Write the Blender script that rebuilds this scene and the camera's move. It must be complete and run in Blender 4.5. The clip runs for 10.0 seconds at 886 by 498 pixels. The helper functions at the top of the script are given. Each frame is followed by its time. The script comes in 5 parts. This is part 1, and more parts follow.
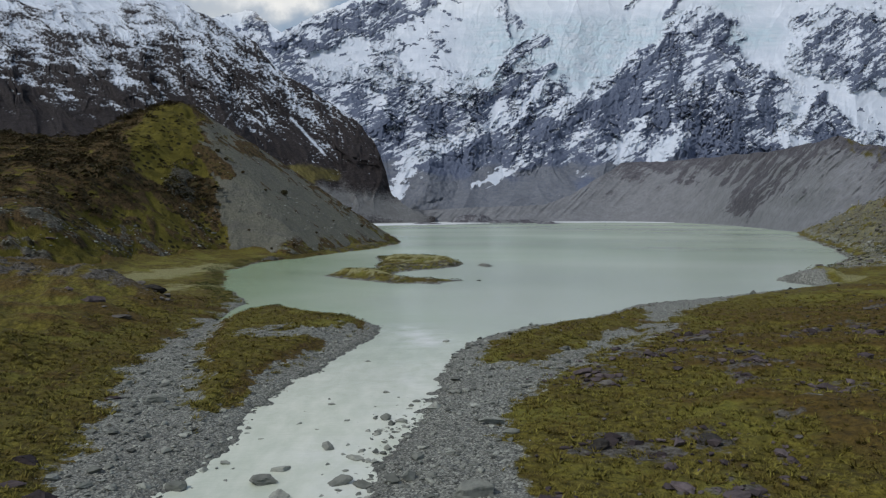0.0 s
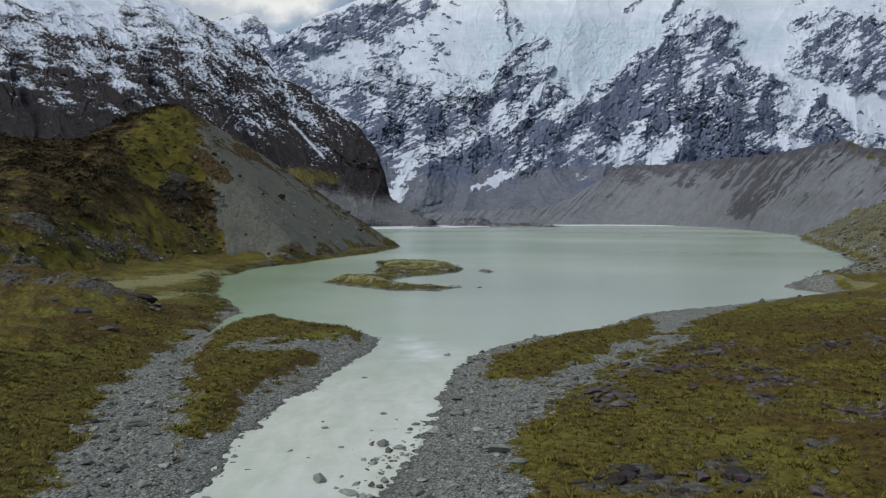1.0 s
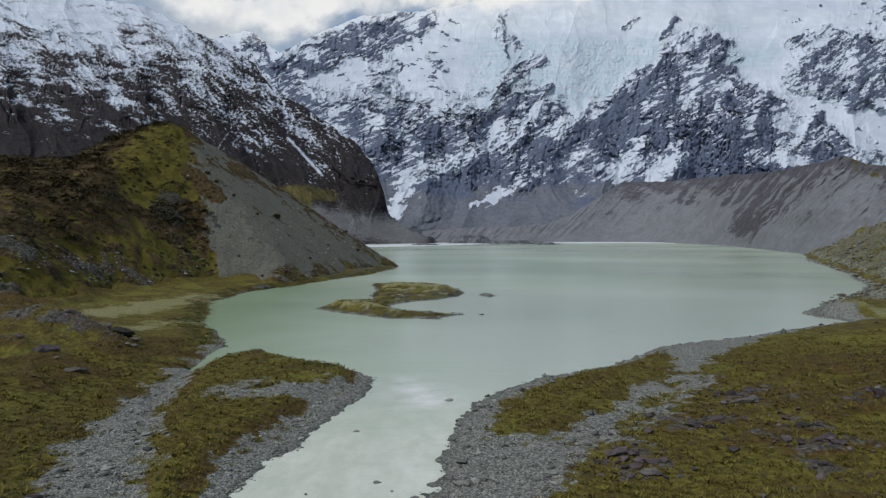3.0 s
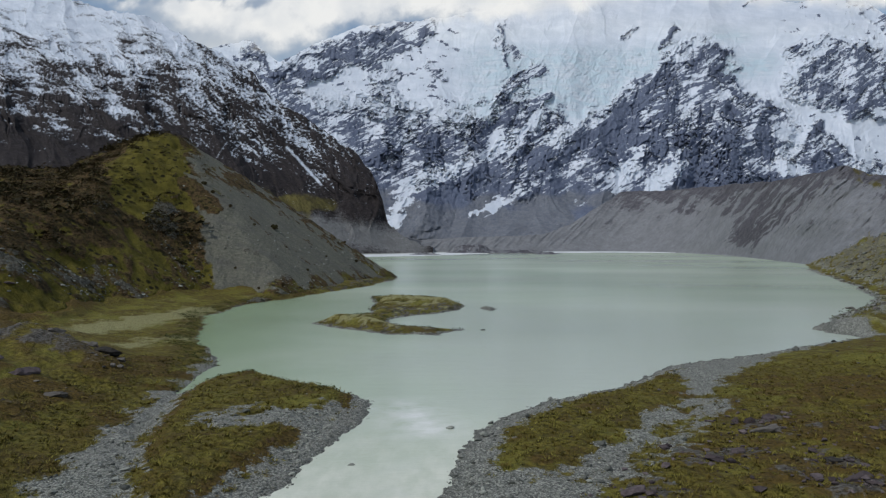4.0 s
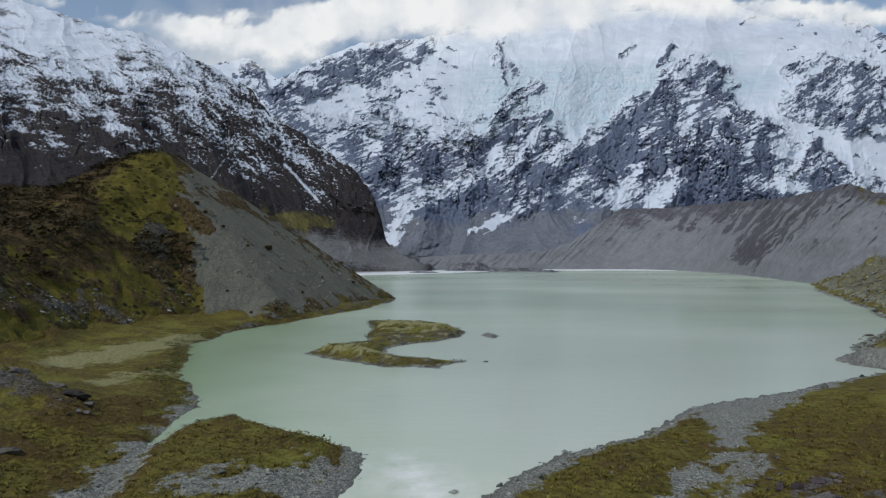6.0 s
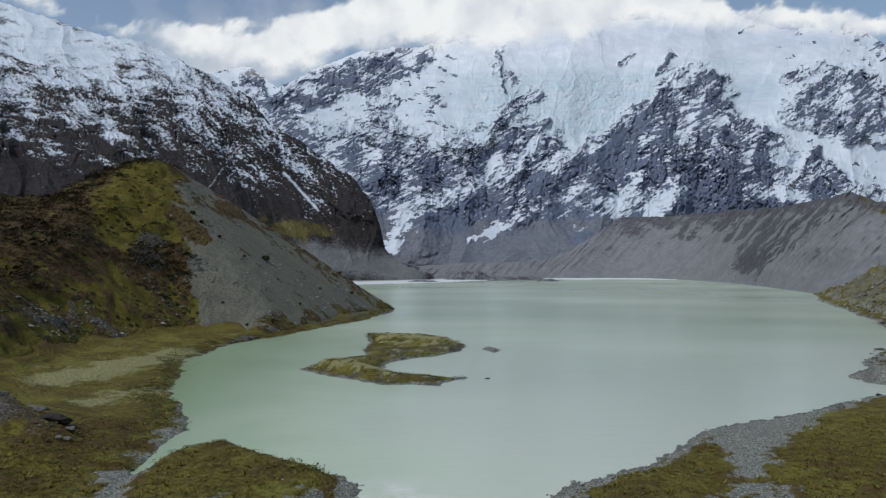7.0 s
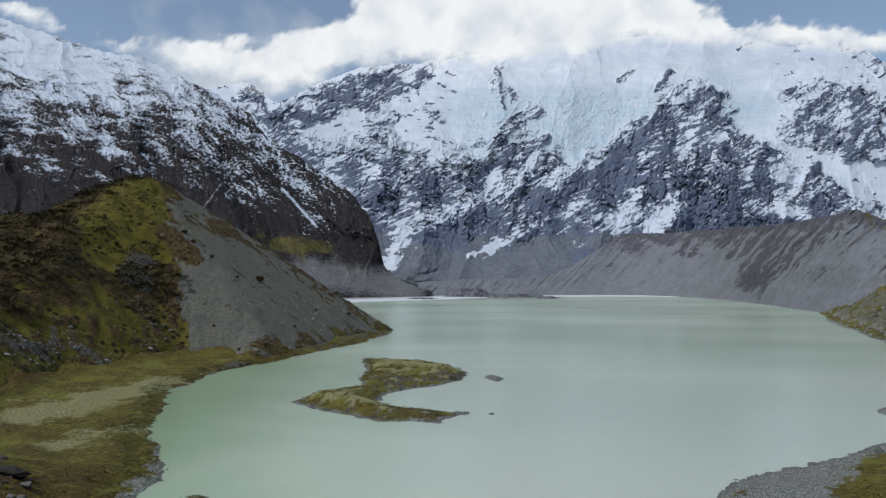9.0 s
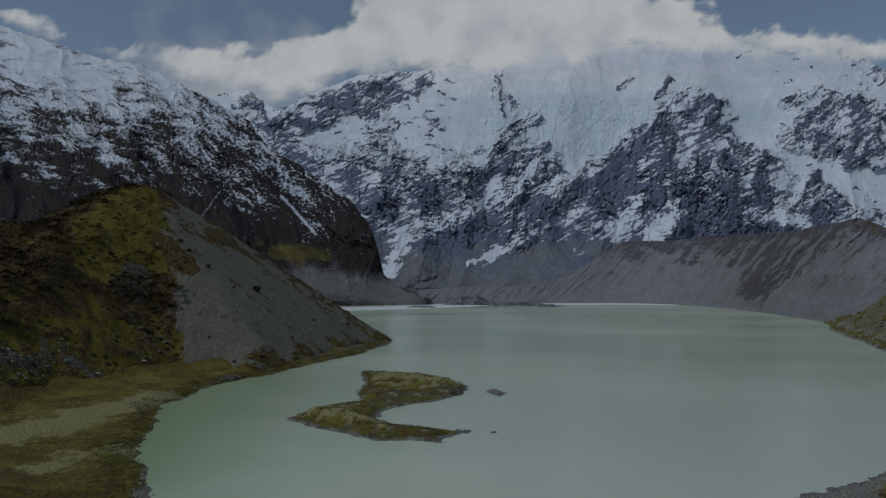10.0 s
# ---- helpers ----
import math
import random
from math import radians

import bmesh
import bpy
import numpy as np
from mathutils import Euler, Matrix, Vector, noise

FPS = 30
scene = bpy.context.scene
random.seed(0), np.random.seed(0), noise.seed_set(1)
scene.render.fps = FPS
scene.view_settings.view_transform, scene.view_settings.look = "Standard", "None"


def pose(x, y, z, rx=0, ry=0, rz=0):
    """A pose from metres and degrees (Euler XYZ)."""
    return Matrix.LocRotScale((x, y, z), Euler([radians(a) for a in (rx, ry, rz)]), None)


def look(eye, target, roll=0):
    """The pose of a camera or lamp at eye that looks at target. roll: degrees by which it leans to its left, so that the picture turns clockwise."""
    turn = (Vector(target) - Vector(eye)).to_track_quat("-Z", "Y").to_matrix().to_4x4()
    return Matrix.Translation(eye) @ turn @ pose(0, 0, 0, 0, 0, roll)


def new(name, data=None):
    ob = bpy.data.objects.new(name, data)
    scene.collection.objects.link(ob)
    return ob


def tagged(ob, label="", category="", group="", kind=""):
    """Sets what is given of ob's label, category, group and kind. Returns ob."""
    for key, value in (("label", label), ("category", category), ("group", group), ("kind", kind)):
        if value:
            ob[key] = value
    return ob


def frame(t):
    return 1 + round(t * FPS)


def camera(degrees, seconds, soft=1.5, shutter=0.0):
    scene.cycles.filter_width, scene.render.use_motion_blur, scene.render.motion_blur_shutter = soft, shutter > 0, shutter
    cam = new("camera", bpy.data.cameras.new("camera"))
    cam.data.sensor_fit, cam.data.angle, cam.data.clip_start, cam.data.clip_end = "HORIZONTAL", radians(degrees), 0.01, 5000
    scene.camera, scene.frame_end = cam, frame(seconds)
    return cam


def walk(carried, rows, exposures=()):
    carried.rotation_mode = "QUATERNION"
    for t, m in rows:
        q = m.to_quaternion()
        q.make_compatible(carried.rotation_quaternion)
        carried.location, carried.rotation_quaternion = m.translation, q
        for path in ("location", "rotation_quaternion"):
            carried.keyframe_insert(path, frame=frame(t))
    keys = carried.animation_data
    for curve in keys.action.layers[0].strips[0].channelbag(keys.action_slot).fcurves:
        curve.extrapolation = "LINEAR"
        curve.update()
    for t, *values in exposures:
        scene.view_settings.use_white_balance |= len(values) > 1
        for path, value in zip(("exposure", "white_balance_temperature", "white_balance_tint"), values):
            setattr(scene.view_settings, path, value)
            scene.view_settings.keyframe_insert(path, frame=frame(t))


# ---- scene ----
# The camera: a slow, rising flight up the outlet river of a glacial lake.
cam = camera(64.7, 10.0, soft=1.25)
FLIGHT = (
    (0.0, -0.01, 0.05, 24.99, 0.010, -3.150, 0.053), (0.5, -0.10, 2.90, 25.42, -0.015, -3.070, 0.068),
    (1.0, -0.21, 5.80, 25.90, -0.041, -2.925, 0.081), (1.5, -0.31, 8.75, 26.41, -0.069, -2.650, 0.092),
    (2.0, -0.42, 11.75, 26.96, -0.097, -2.285, 0.102), (2.5, -0.54, 14.79, 27.55, -0.126, -1.944, 0.110),
    (4.0, -0.89, 24.12, 29.49, -0.215, -0.867, 0.125), (4.5, -1.01, 27.27, 30.18, -0.245, -0.530, 0.126),
    (5.0, -1.13, 30.45, 30.90, -0.274, -0.186, 0.126), (5.5, -1.24, 33.64, 31.64, -0.303, 0.144, 0.123),
    (7.0, -1.59, 43.24, 33.94, -0.382, 1.120, 0.107), (7.5, -1.70, 46.43, 34.72, -0.405, 1.442, 0.098),
    (8.0, -1.81, 49.61, 35.51, -0.427, 1.754, 0.087), (8.5, -1.92, 52.78, 36.30, -0.447, 2.060, 0.075),
    (9.0, -2.02, 55.93, 37.09, -0.464, 2.370, 0.061), (9.5, -2.11, 59.06, 37.88, -0.479, 2.675, 0.045),
    (10.0, -2.20, 62.15, 38.67, -0.491, 2.960, 0.028),
)
PATH = [(t, pose(x, y, z, 90 + pitch, roll, yaw)) for t, x, y, z, yaw, pitch, roll in FLIGHT]
walk(cam, PATH, exposures=((0.0, -0.01, 6640, 8.5), (2.5, -0.01, 6620, 8.5), (5.0, 0.0, 6550, 8.5), (7.0, 0.04, 6460, 8.5), (9.3, 0.08, 6400, 8.5), (9.6, -0.32, 6350, 8), (10.0, -1.0, 6350, 7.5)))

# ---- world and sun ----
SUN_ELEVATION, SUN_AZIMUTH = 50.0, 236.0  # degrees; azimuth clockwise from the view up the lake (+y)
world = bpy.data.worlds.new("sky")
scene.world = world
world.use_nodes = True
wn, wl = world.node_tree.nodes, world.node_tree.links
wn.clear()
sky = wn.new("ShaderNodeTexSky")
sky.sky_type, sky.sun_disc = "NISHITA", False
sky.sun_elevation, sky.sun_rotation = radians(SUN_ELEVATION), radians(SUN_AZIMUTH)
sky.air_density, sky.dust_density = 1.0, 0.6
coord = wn.new("ShaderNodeTexCoord")
puffs = wn.new("ShaderNodeTexNoise")
puffs.inputs["Scale"].default_value, puffs.inputs["Detail"].default_value = 2.6, 6
wl.new(coord.outputs["Generated"], puffs.inputs["Vector"])
cover_ramp = wn.new("ShaderNodeMapRange")
cover_ramp.inputs[1].default_value, cover_ramp.inputs[2].default_value = 0.54, 0.74
cover_ramp.inputs[3].default_value = 0.06
wl.new(puffs.outputs[0], cover_ramp.inputs[0])
blend = wn.new("ShaderNodeMix")
blend.data_type = "RGBA"
wl.new(cover_ramp.outputs[0], blend.inputs[0])
wl.new(sky.outputs[0], blend.inputs[6])
blend.inputs[7].default_value = (7.8, 7.8, 7.7, 1)
back = wn.new("ShaderNodeBackground")
back.inputs["Strength"].default_value = 0.10
wl.new(blend.outputs[2], back.inputs["Color"])
wout = wn.new("ShaderNodeOutputWorld")
wl.new(back.outputs[0], wout.inputs["Surface"])

sun_data = bpy.data.lights.new("sun", "SUN")
sun_data.energy, sun_data.angle, sun_data.color = 2.1, radians(3), (1.0, 0.985, 0.96)
sun = new("sun", sun_data)
ax, el = radians(SUN_AZIMUTH), radians(SUN_ELEVATION)
sun.matrix_world = look((math.sin(ax) * math.cos(el) * 500, math.cos(ax) * math.cos(el) * 500, math.sin(el) * 500), (0, 0, 0))

# ---- noise and shape arithmetic ----


def lattice(ix, iy, seed):
    h = (ix * 374761393 + iy * 668265263 + seed * 974711) & 0xFFFFFFFF
    h = ((h ^ (h >> 13)) * 1274126177) & 0xFFFFFFFF
    return ((h ^ (h >> 16)) & 0xFFFF) / 65535.0 * 2 * np.pi


def gnoise(x, y, seed=0):
    """Gradient noise, about -0.7 to 0.7."""
    x, y = np.asarray(x, float), np.asarray(y, float)
    ix, iy = np.floor(x).astype(np.int64), np.floor(y).astype(np.int64)
    fx, fy = x - ix, y - iy
    u, v = fx * fx * fx * (fx * (fx * 6 - 15) + 10), fy * fy * fy * (fy * (fy * 6 - 15) + 10)
    a = []
    for dx, dy in ((0, 0), (1, 0), (0, 1), (1, 1)):
        g = lattice(ix + dx, iy + dy, seed)
        a.append(np.cos(g) * (fx - dx) + np.sin(g) * (fy - dy))
    return (a[0] * (1 - u) + a[1] * u) * (1 - v) + (a[2] * (1 - u) + a[3] * u) * v


def fbm(x, y, octaves=4, seed=0, gain=0.5):
    total, amp = 0.0, 1.0
    for k in range(octaves):
        total = total + amp * gnoise(x, y, seed + 17 * k)
        x, y, amp = x * 2.03 + 5.2, y * 2.03 + 1.7, amp * gain
    return total


def ridged(x, y, octaves=5, seed=0, gain=0.5):
    """Sharp crests: about 0 to 1.9, crests high."""
    total, amp, weight = 0.0, 1.0, 1.0
    for k in range(octaves):
        n = (1 - np.abs(gnoise(x, y, seed + 31 * k)) * 1.6).clip(0, 1) ** 2 * weight
        total, weight = total + amp * n, (n * 1.6).clip(0.15, 1)
        x, y, amp = x * 2.07 + 3.1, y * 2.07 + 7.3, amp * gain
    return total


def ease(v, lo, hi):
    t = ((v - lo) / (hi - lo)).clip(0, 1)
    return t * t * (3 - 2 * t)


def soft_min(a, b, k):
    h = (0.5 + 0.5 * (b - a) / k).clip(0, 1)
    return b * (1 - h) + a * h - k * h * (1 - h)


def inside(x, y, poly):
    """Signed distance to a closed outline, positive inside."""
    best, wind = np.full(np.shape(x), 1e12), np.zeros(np.shape(x), bool)
    for (x1, y1), (x2, y2) in zip(poly, poly[1:] + poly[:1]):
        dx, dy = x2 - x1, y2 - y1
        t = (((x - x1) * dx + (y - y1) * dy) / (dx * dx + dy * dy + 1e-9)).clip(0, 1)
        best = np.minimum(best, (x - x1 - t * dx) ** 2 + (y - y1 - t * dy) ** 2)
        if dy:
            wind ^= ((y1 > y) != (y2 > y)) & (x < dx * (y - y1) / dy + x1)
    return np.sqrt(best) * np.where(wind, 1, -1)


def capsule(x, y, x1, y1, x2, y2, width):
    """1 on a line, falling softly to 0 at about its half width."""
    dx, dy = x2 - x1, y2 - y1
    t = (((x - x1) * dx + (y - y1) * dy) / (dx * dx + dy * dy + 1e-9)).clip(0, 1)
    return np.exp(-((x - x1 - t * dx) ** 2 + (y - y1 - t * dy) ** 2) / (width * width))


def gullies(x, y, gx, gy, wave, octaves, seed, cut=0.11, gain=0.55):
    """Branching runnels that follow the fall of a slope (gx, gy: its rise along x and y): crests high, about -0.2 to 0.2 of a wave."""
    total, amp, gx, gy = 0.0, cut * wave, gx + 0 * x, gy + 0 * x
    for o in range(octaves):
        n = np.hypot(gx, gy) + 1e-6
        dx, dy = -gy / n, gx / n
        px, py = x / wave / 1.5, y / wave / 1.5
        ix, iy = np.floor(px).astype(np.int64), np.floor(py).astype(np.int64)
        c = s = w = 1e-6
        for i in (-1, 0, 1):
            for j in (-1, 0, 1):
                a, b = lattice(ix + i, iy + j, seed + 7 * o), lattice(ix + i, iy + j, seed + 7 * o + 3)
                rx, ry = px - ix - i - a / 6.2832, py - iy - j - b / 6.2832
                k = (np.exp(-2.2 * (rx * rx + ry * ry)) - 0.006).clip(0, None)
                phase = 9.42 * (rx * dx + ry * dy) + a
                c, s, w = c + k * np.cos(phase), s + k * np.sin(phase), w + k
        total = total + amp * c / w
        turn = -6.28 * amp / wave * s / w
        gx, gy = gx + turn * dx, gy + turn * dy
        wave, amp = wave * 0.5, amp * gain
    return total


def beds(x, y, lean, seed, thick=6.0, long=70.0, fine=0.5):
    """Layers of rock whose edges run at lean degrees across a face, about -1 to 1."""
    a = radians(lean)
    s, t = y * math.cos(a) - x * math.sin(a), x * math.cos(a) + y * math.sin(a)
    return gnoise(s / thick, t / long, seed) + 0.7 * gnoise(s * 2.1 / thick, t * 2.3 / long, seed + 1) + fine * gnoise(s * 4.3 / thick, t * 5.1 / long, seed + 2)


def unit(v, where=None):
    """A field brought to mean 0 and spread 1 (over the places given)."""
    w = v if where is None else v[where]
    return ((v - w.mean()) / (w.std() + 1e-9)).clip(-3, 3)


def level(x, y, z):
    """How far a sheet lies level: the upward part of its normal, 0 to 1."""
    p = np.stack([x, y, z], -1)
    n = np.cross(np.gradient(p, axis=1), np.gradient(p, axis=0))
    return np.abs(n[..., 2]) / (np.linalg.norm(n, axis=-1) + 1e-9)


# ---- the plan: shores and banks (metres, x right, y up the lake) ----
LEFT_SHORE = [(-31, 548), (-43, 466), (-63, 410), (-73, 370), (-88, 349), (-91, 330), (-88, 305), (-91, 290), (-78, 251), (-73, 230),
              (-65, 214), (-52, 186), (-53, 172), (-46, 173), (-42, 177), (-33, 169), (-24, 161), (-18, 156), (-12.8, 150.5), (-13.9, 140),
              (-16.9, 124), (-18.4, 110), (-21.5, 99.6), (-23, 89), (-23.5, 81), (-23, 73), (-23.8, 65), (-24.8, 59), (-27, 40), (-30, 0), (-34, -160)]
RIGHT_SHORE = [(-5, -160), (-5, 0), (-6, 40), (-6.3, 60), (-6.2, 66), (-5.5, 71), (-4.2, 75), (-3.6, 82), (-1.8, 89), (-1, 96), (-0.8, 107.5),
               (1.4, 120), (6, 133), (12.4, 143), (20.5, 151.5), (33.8, 161.5), (50, 182), (58, 189), (68.3, 193.5), (88, 206), (102, 217), (122, 228), (120, 241), (129, 257),
               (143, 282), (168, 306), (209, 359), (250, 448), (290, 545), (331, 655), (385, 738), (437, 887), (470, 1069)]
FAR_SHORE = [(515, 1360), (430, 1410), (359, 1427), (260, 1405), (187, 1390), (120, 1400), (60, 1330), (10, 1250), (-50, 1195), (-124, 1130),
             (-145, 1030), (-125, 850), (-75, 680), (-45, 610)]
WATER = LEFT_SHORE + RIGHT_SHORE + FAR_SHORE
LEFT_BANK = [(-33, -160), (-33, 57), (-34, 61), (-37.4, 72), (-40, 82), (-43, 90), (-46.4, 100.6), (-49, 114), (-51.2, 130), (-53, 150), (-53, 164),
             (-56, 180), (-67, 211), (-75, 231), (-80, 251), (-93, 291), (-92, 330), (-89, 350), (-74, 371), (-64, 411), (-44, 466), (-33, 546),
             (-60, 700), (-150, 1000), (-900, 1150), (-900, -160)]
RIGHT_BANK = [(9, -160), (8.1, 56), (7.7, 60), (7.5, 67), (7.4, 74), (7.9, 83), (10.8, 90.7), (15, 99), (20, 110), (29.5, 124.5), (46.5, 150),
              (61, 171), (86, 200), (104, 214), (124, 229), (126, 240), (142, 273), (172, 304), (213, 358), (254, 448), (336, 655), (445, 887), (1000, 1000), (1000, -160)]
BAR = [(-28, 78.7), (-32.6, 89.7), (-38, 106), (-43, 124), (-47, 142), (-49, 157), (-48, 169), (-42, 177), (-33.5, 169), (-24, 161), (-17, 154.5),
       (-16, 144), (-20, 133.5), (-22.2, 121.7), (-24.6, 106), (-26.5, 94), (-27.7, 85.7)]
PATCH = [(5.0, 110), (8.8, 127.5), (16.4, 141.5), (37, 162.5), (52, 178), (45, 151), (30, 131), (19.5, 116), (10.5, 107)]
ISLAND = [(-46, 266.5), (-43, 279.5), (-36.6, 290.7), (-28, 299), (-31, 317), (-30.8, 340), (-37, 380), (-21, 373.6), (-10.6, 369), (1.7, 346), (9.9, 332),
          (7.5, 314), (-2.8, 297), (-12, 290.6), (-18.8, 280), (-20, 268), (-14, 259), (-4.2, 254), (2, 250.5), (7.6, 250), (4.2, 246.5), (0.3, 243), (-1.2, 237),
          (-9.9, 239), (-17, 237.9), (-24, 245), (-32, 251.5), (-39.4, 260)]
FLAT = [(-120, 237), (-127, 272), (-136, 319), (-124, 348), (-117, 378), (-99, 382), (-86, 366), (-92, 336), (-94, 298), (-81, 257), (-72, 232), (-64, 208), (-66, 200), (-72, 190), (-83, 200), (-101, 220)]
ISLET = [(15.3, 319), (18.7, 326), (22.4, 315), (19.3, 307)]


def shore(x, y):
    """Metres from the water's edge, positive on land."""
    wob = np.clip(np.hypot(x, y) / 130, 1.0, 6)
    sway = wob * (0.9 * fbm(x / 9, y / 9, 3, 5) + 0.8 * gnoise(x / 31, y / 31, 8))
    d = -inside(x, y, WATER) + sway
    isle = inside(x, y, ISLAND) + 1.1 * fbm(x / 5, y / 5, 3, 15)
    islet = inside(x, y, ISLET) + 0.6 * gnoise(x / 3, y / 3, 16)
    return np.maximum(d, np.maximum(isle, islet)), isle, islet, sway


RIGHT_ROCKS = [(15.4, 67.3, 3.0), (19.0, 68.0, 2.4), (20.3, 64.9, 2.5), (25.7, 67.3, 3.3), (46.1, 82.4, 3.1), (46.1, 79.4, 2.6), (35.1, 70.9, 1.7), (31.1, 61.3, 1.8), (23.5, 54.2, 2.9), (19.6, 56.1, 1.2), (8.5, 56.9, 1.8), (20.3, 101.1, 4.1), (21.7, 93.3, 2.6), (33.2, 111.2, 4.1), (37.0, 113.1, 2.7), (45.9, 123.6, 4.6), (48.6, 129.6, 3.4), (43.4, 98.2, 4.0), (45.6, 105.2, 2.9), (39.5, 90.2, 2.0), (46.7, 113.2, 2.4), (66.7, 124.8, 2.6), (75.0, 126.0, 3.5), (74.0, 119.3, 3.9), (89.2, 145.1, 3.0), (60.8, 119.3, 2.1), (60.7, 95.8, 2.0)]


def outcrops(x, y):
    """1 on the rocky spots of the right-hand meadow, falling off round them."""
    near = np.zeros_like(x)
    for bx, by, size in RIGHT_ROCKS:
        near = np.maximum(near, np.exp(-((x - bx) ** 2 + (y - by) ** 2) / (1.3 * size) ** 2))
    return near


def plan(x, y):
    """Height of the valley floor and the cover of the ground at places."""
    d, isle, islet, sway = shore(x, y)
    n1, n2, n3 = fbm(x / 26, y / 26, 4, 40), fbm(x / 7, y / 7, 4, 41), fbm(x / 2.2, y / 2.2, 3, 42)
    edge = 3.4 * fbm(x / 6, y / 6, 4, 43, 0.6) + 2.0 * fbm(x / 1.7, y / 1.7, 2, 44)
    dl, dr = inside(x, y, LEFT_BANK) + sway, inside(x, y, RIGHT_BANK) + sway
    db, dp = inside(x, y, BAR) + sway, inside(x, y, PATCH) + sway
    z = np.where(d < 0, np.maximum(d * 0.16, -3.0), 0.9 * (1 - np.exp(-d / 5.0)))
    land = ease(d, 0.0, 6.0)
    z = z + np.exp(-(d / 3.0) ** 2) * (0.30 * fbm(x / 1.8, y / 1.8, 3, 46, 0.6) + 0.22 * n2) * (y < 420)
    z = z + land * (0.28 * n2 + 0.10 * n3)
    meadow = inside(x, y, FLAT) + 3.0 * n1 + 1.5 * n2
    flat = np.maximum(ease(meadow, -8, 4), 0.8 * capsule(x, y, -92, 206, -110, 322, 24))
    # left bank: a low rise with rocky knolls; right bank: a gentle slope
    near_l = ease(dl, 0, 34) * (1 - flat.clip(0, 1))
    knolls = 3.8 * capsule(x, y, -66, 156, -88, 172, 13) + 6.0 * capsule(x, y, -106, 176, -150, 205, 22) + 2.0 * capsule(x, y, -60, 110, -78, 105, 12)
    z = z + 1.3 * flat * ease(d, 6, 40)
    z = z + near_l * (3.6 + 3.4 * n1 + 1.1 * n2 + 1.3 * ridged(x / 30 + 0.4 * n1, y / 22, 3, 47) + knolls) + 0.5 * ease(dl, 0, 4)
    rise = ease(dr, 0, 55) * 3.6 + 0.5 * ease(dr, 0, 5)
    z = z + rise + ease(dr, 4, 30) * (1.8 * n1 + 0.7 * n2)
    far_r = ease(y, 250, 310) * (dr - 2).clip(0, None)
    z = z + np.minimum(0.46 * far_r, 85) * (1 + 0.3 * n1) + ease(far_r, 2, 20) * (1.6 * n2 + 0.8 * n3)
    z = z + 1.4 * ease(db, -1, 5) + 0.7 * ease(dp, -1, 6)
    # the trickle in the side channel
    z = z - 1.2 * capsule(x, y, -51.5, 184, -50.5, 158, 1.5) - 0.45 * capsule(x, y, -50.5, 158, -46.5, 128, 1.3)
    mound = 1 - np.hypot(x - 132, (y - 243) * 0.8) / 13.5 + 0.22 * n2
    z = np.where(mound > 0, np.maximum(z, 6.4 * mound + 0.9 * n3 * ease(mound, 0, 0.2) - 0.3), z)
    # islands
    crown = capsule(x, y, -22, 345, 0, 335, 15) + 0.8 * capsule(x, y, -36, 270, -24, 262, 8)
    z = np.where(isle > 0, 0.5 * ease(isle, 0, 2) + (2.2 * crown + 0.5 * n2 + 0.7) * ease(isle, 0.5, 8), z)
    z = np.where(islet > 0, 0.9 * ease(islet, 0, 2), z)
    # cover
    dense = np.where(isle > 0, 0.15, 1.0)
    veg = np.maximum.reduce([dl, dr, db, dp]) + edge
    veg = ease(veg + 3.5 * ease(y, 175, 200) * (x < -40), -1.4, 1.9)
    veg *= 1 - 0.9 * ease(capsule(x, y, -33, 130, -18, 136, 7.0) + 0.6 * n2 + 0.5 * n3, 0.40, 0.85)
    veg *= 1 - 0.75 * ease(capsule(x, y, 22, 108, 48, 146, 5) * 0.8 + 0.6 * n2 + 0.6 * n3, 0.5, 0.9) * (x > 0)
    veg *= 1 - 0.95 * ease(far_r, 0, 4) * ease(n1 + 1.3 * n2 + 1.2 * n3 - 0.010 * far_r, -0.8, 0.7)
    veg = np.where(isle > 0, ease(isle + 2.2 * n2, 0.2, 2.2), veg)
    hillside = ease(far_r, 1, 6)
    veg = veg * (1 - 0.55 * hillside * ease(0.6 * n1 + 0.9 * n2 + 0.9 * n3, -0.5, 0.3))
    veg = np.where(islet > 0, 0.25, veg)
    stony = ease(n1 * 0.9 + n2 * 0.8 + 0.13 * knolls - 0.42, 0.0, 0.5) * (1 - flat.clip(0, 1))
    stony = np.maximum(stony * near_l, 0.95 * ease(far_r, 2, 10) * ease(0.8 * n1 + 1.2 * n2 + 1.2 * n3, -0.7, 0.4))
    stony = np.maximum(stony, 0.8 * ease(outcrops(x, y) + 0.8 * n2 + 0.9 * n3, 0.5, 1.0) * (x > 8) * (d > 3))
    stony = np.maximum(stony, 0.85 * ease(y, 372, 420) * (x < -28) * (y < 600) * ease(0.9 * n2 + 0.9 * n3, -0.35, 0.35))
    stony = np.where(isle > 0, ease(0.10 + 1.1 * n2 + 0.9 * n3 + 0.35 * capsule(x, y, -14, 300, 6, 322, 8), 0.12, 0.5), stony)
    strip = 0.95 * capsule(x, y, -108, 218, -97, 305, 9) + 0.6 * capsule(x, y, -85, 202, -77, 228, 6) + 0.30 * ease(meadow, -2, 5)
    pale = ease(strip + 0.45 * n2 + 0.35 * n3 + 0.25 * fbm(x / 14, y / 30, 3, 45), 0.35, 0.95) * ease(meadow, -5, 1)
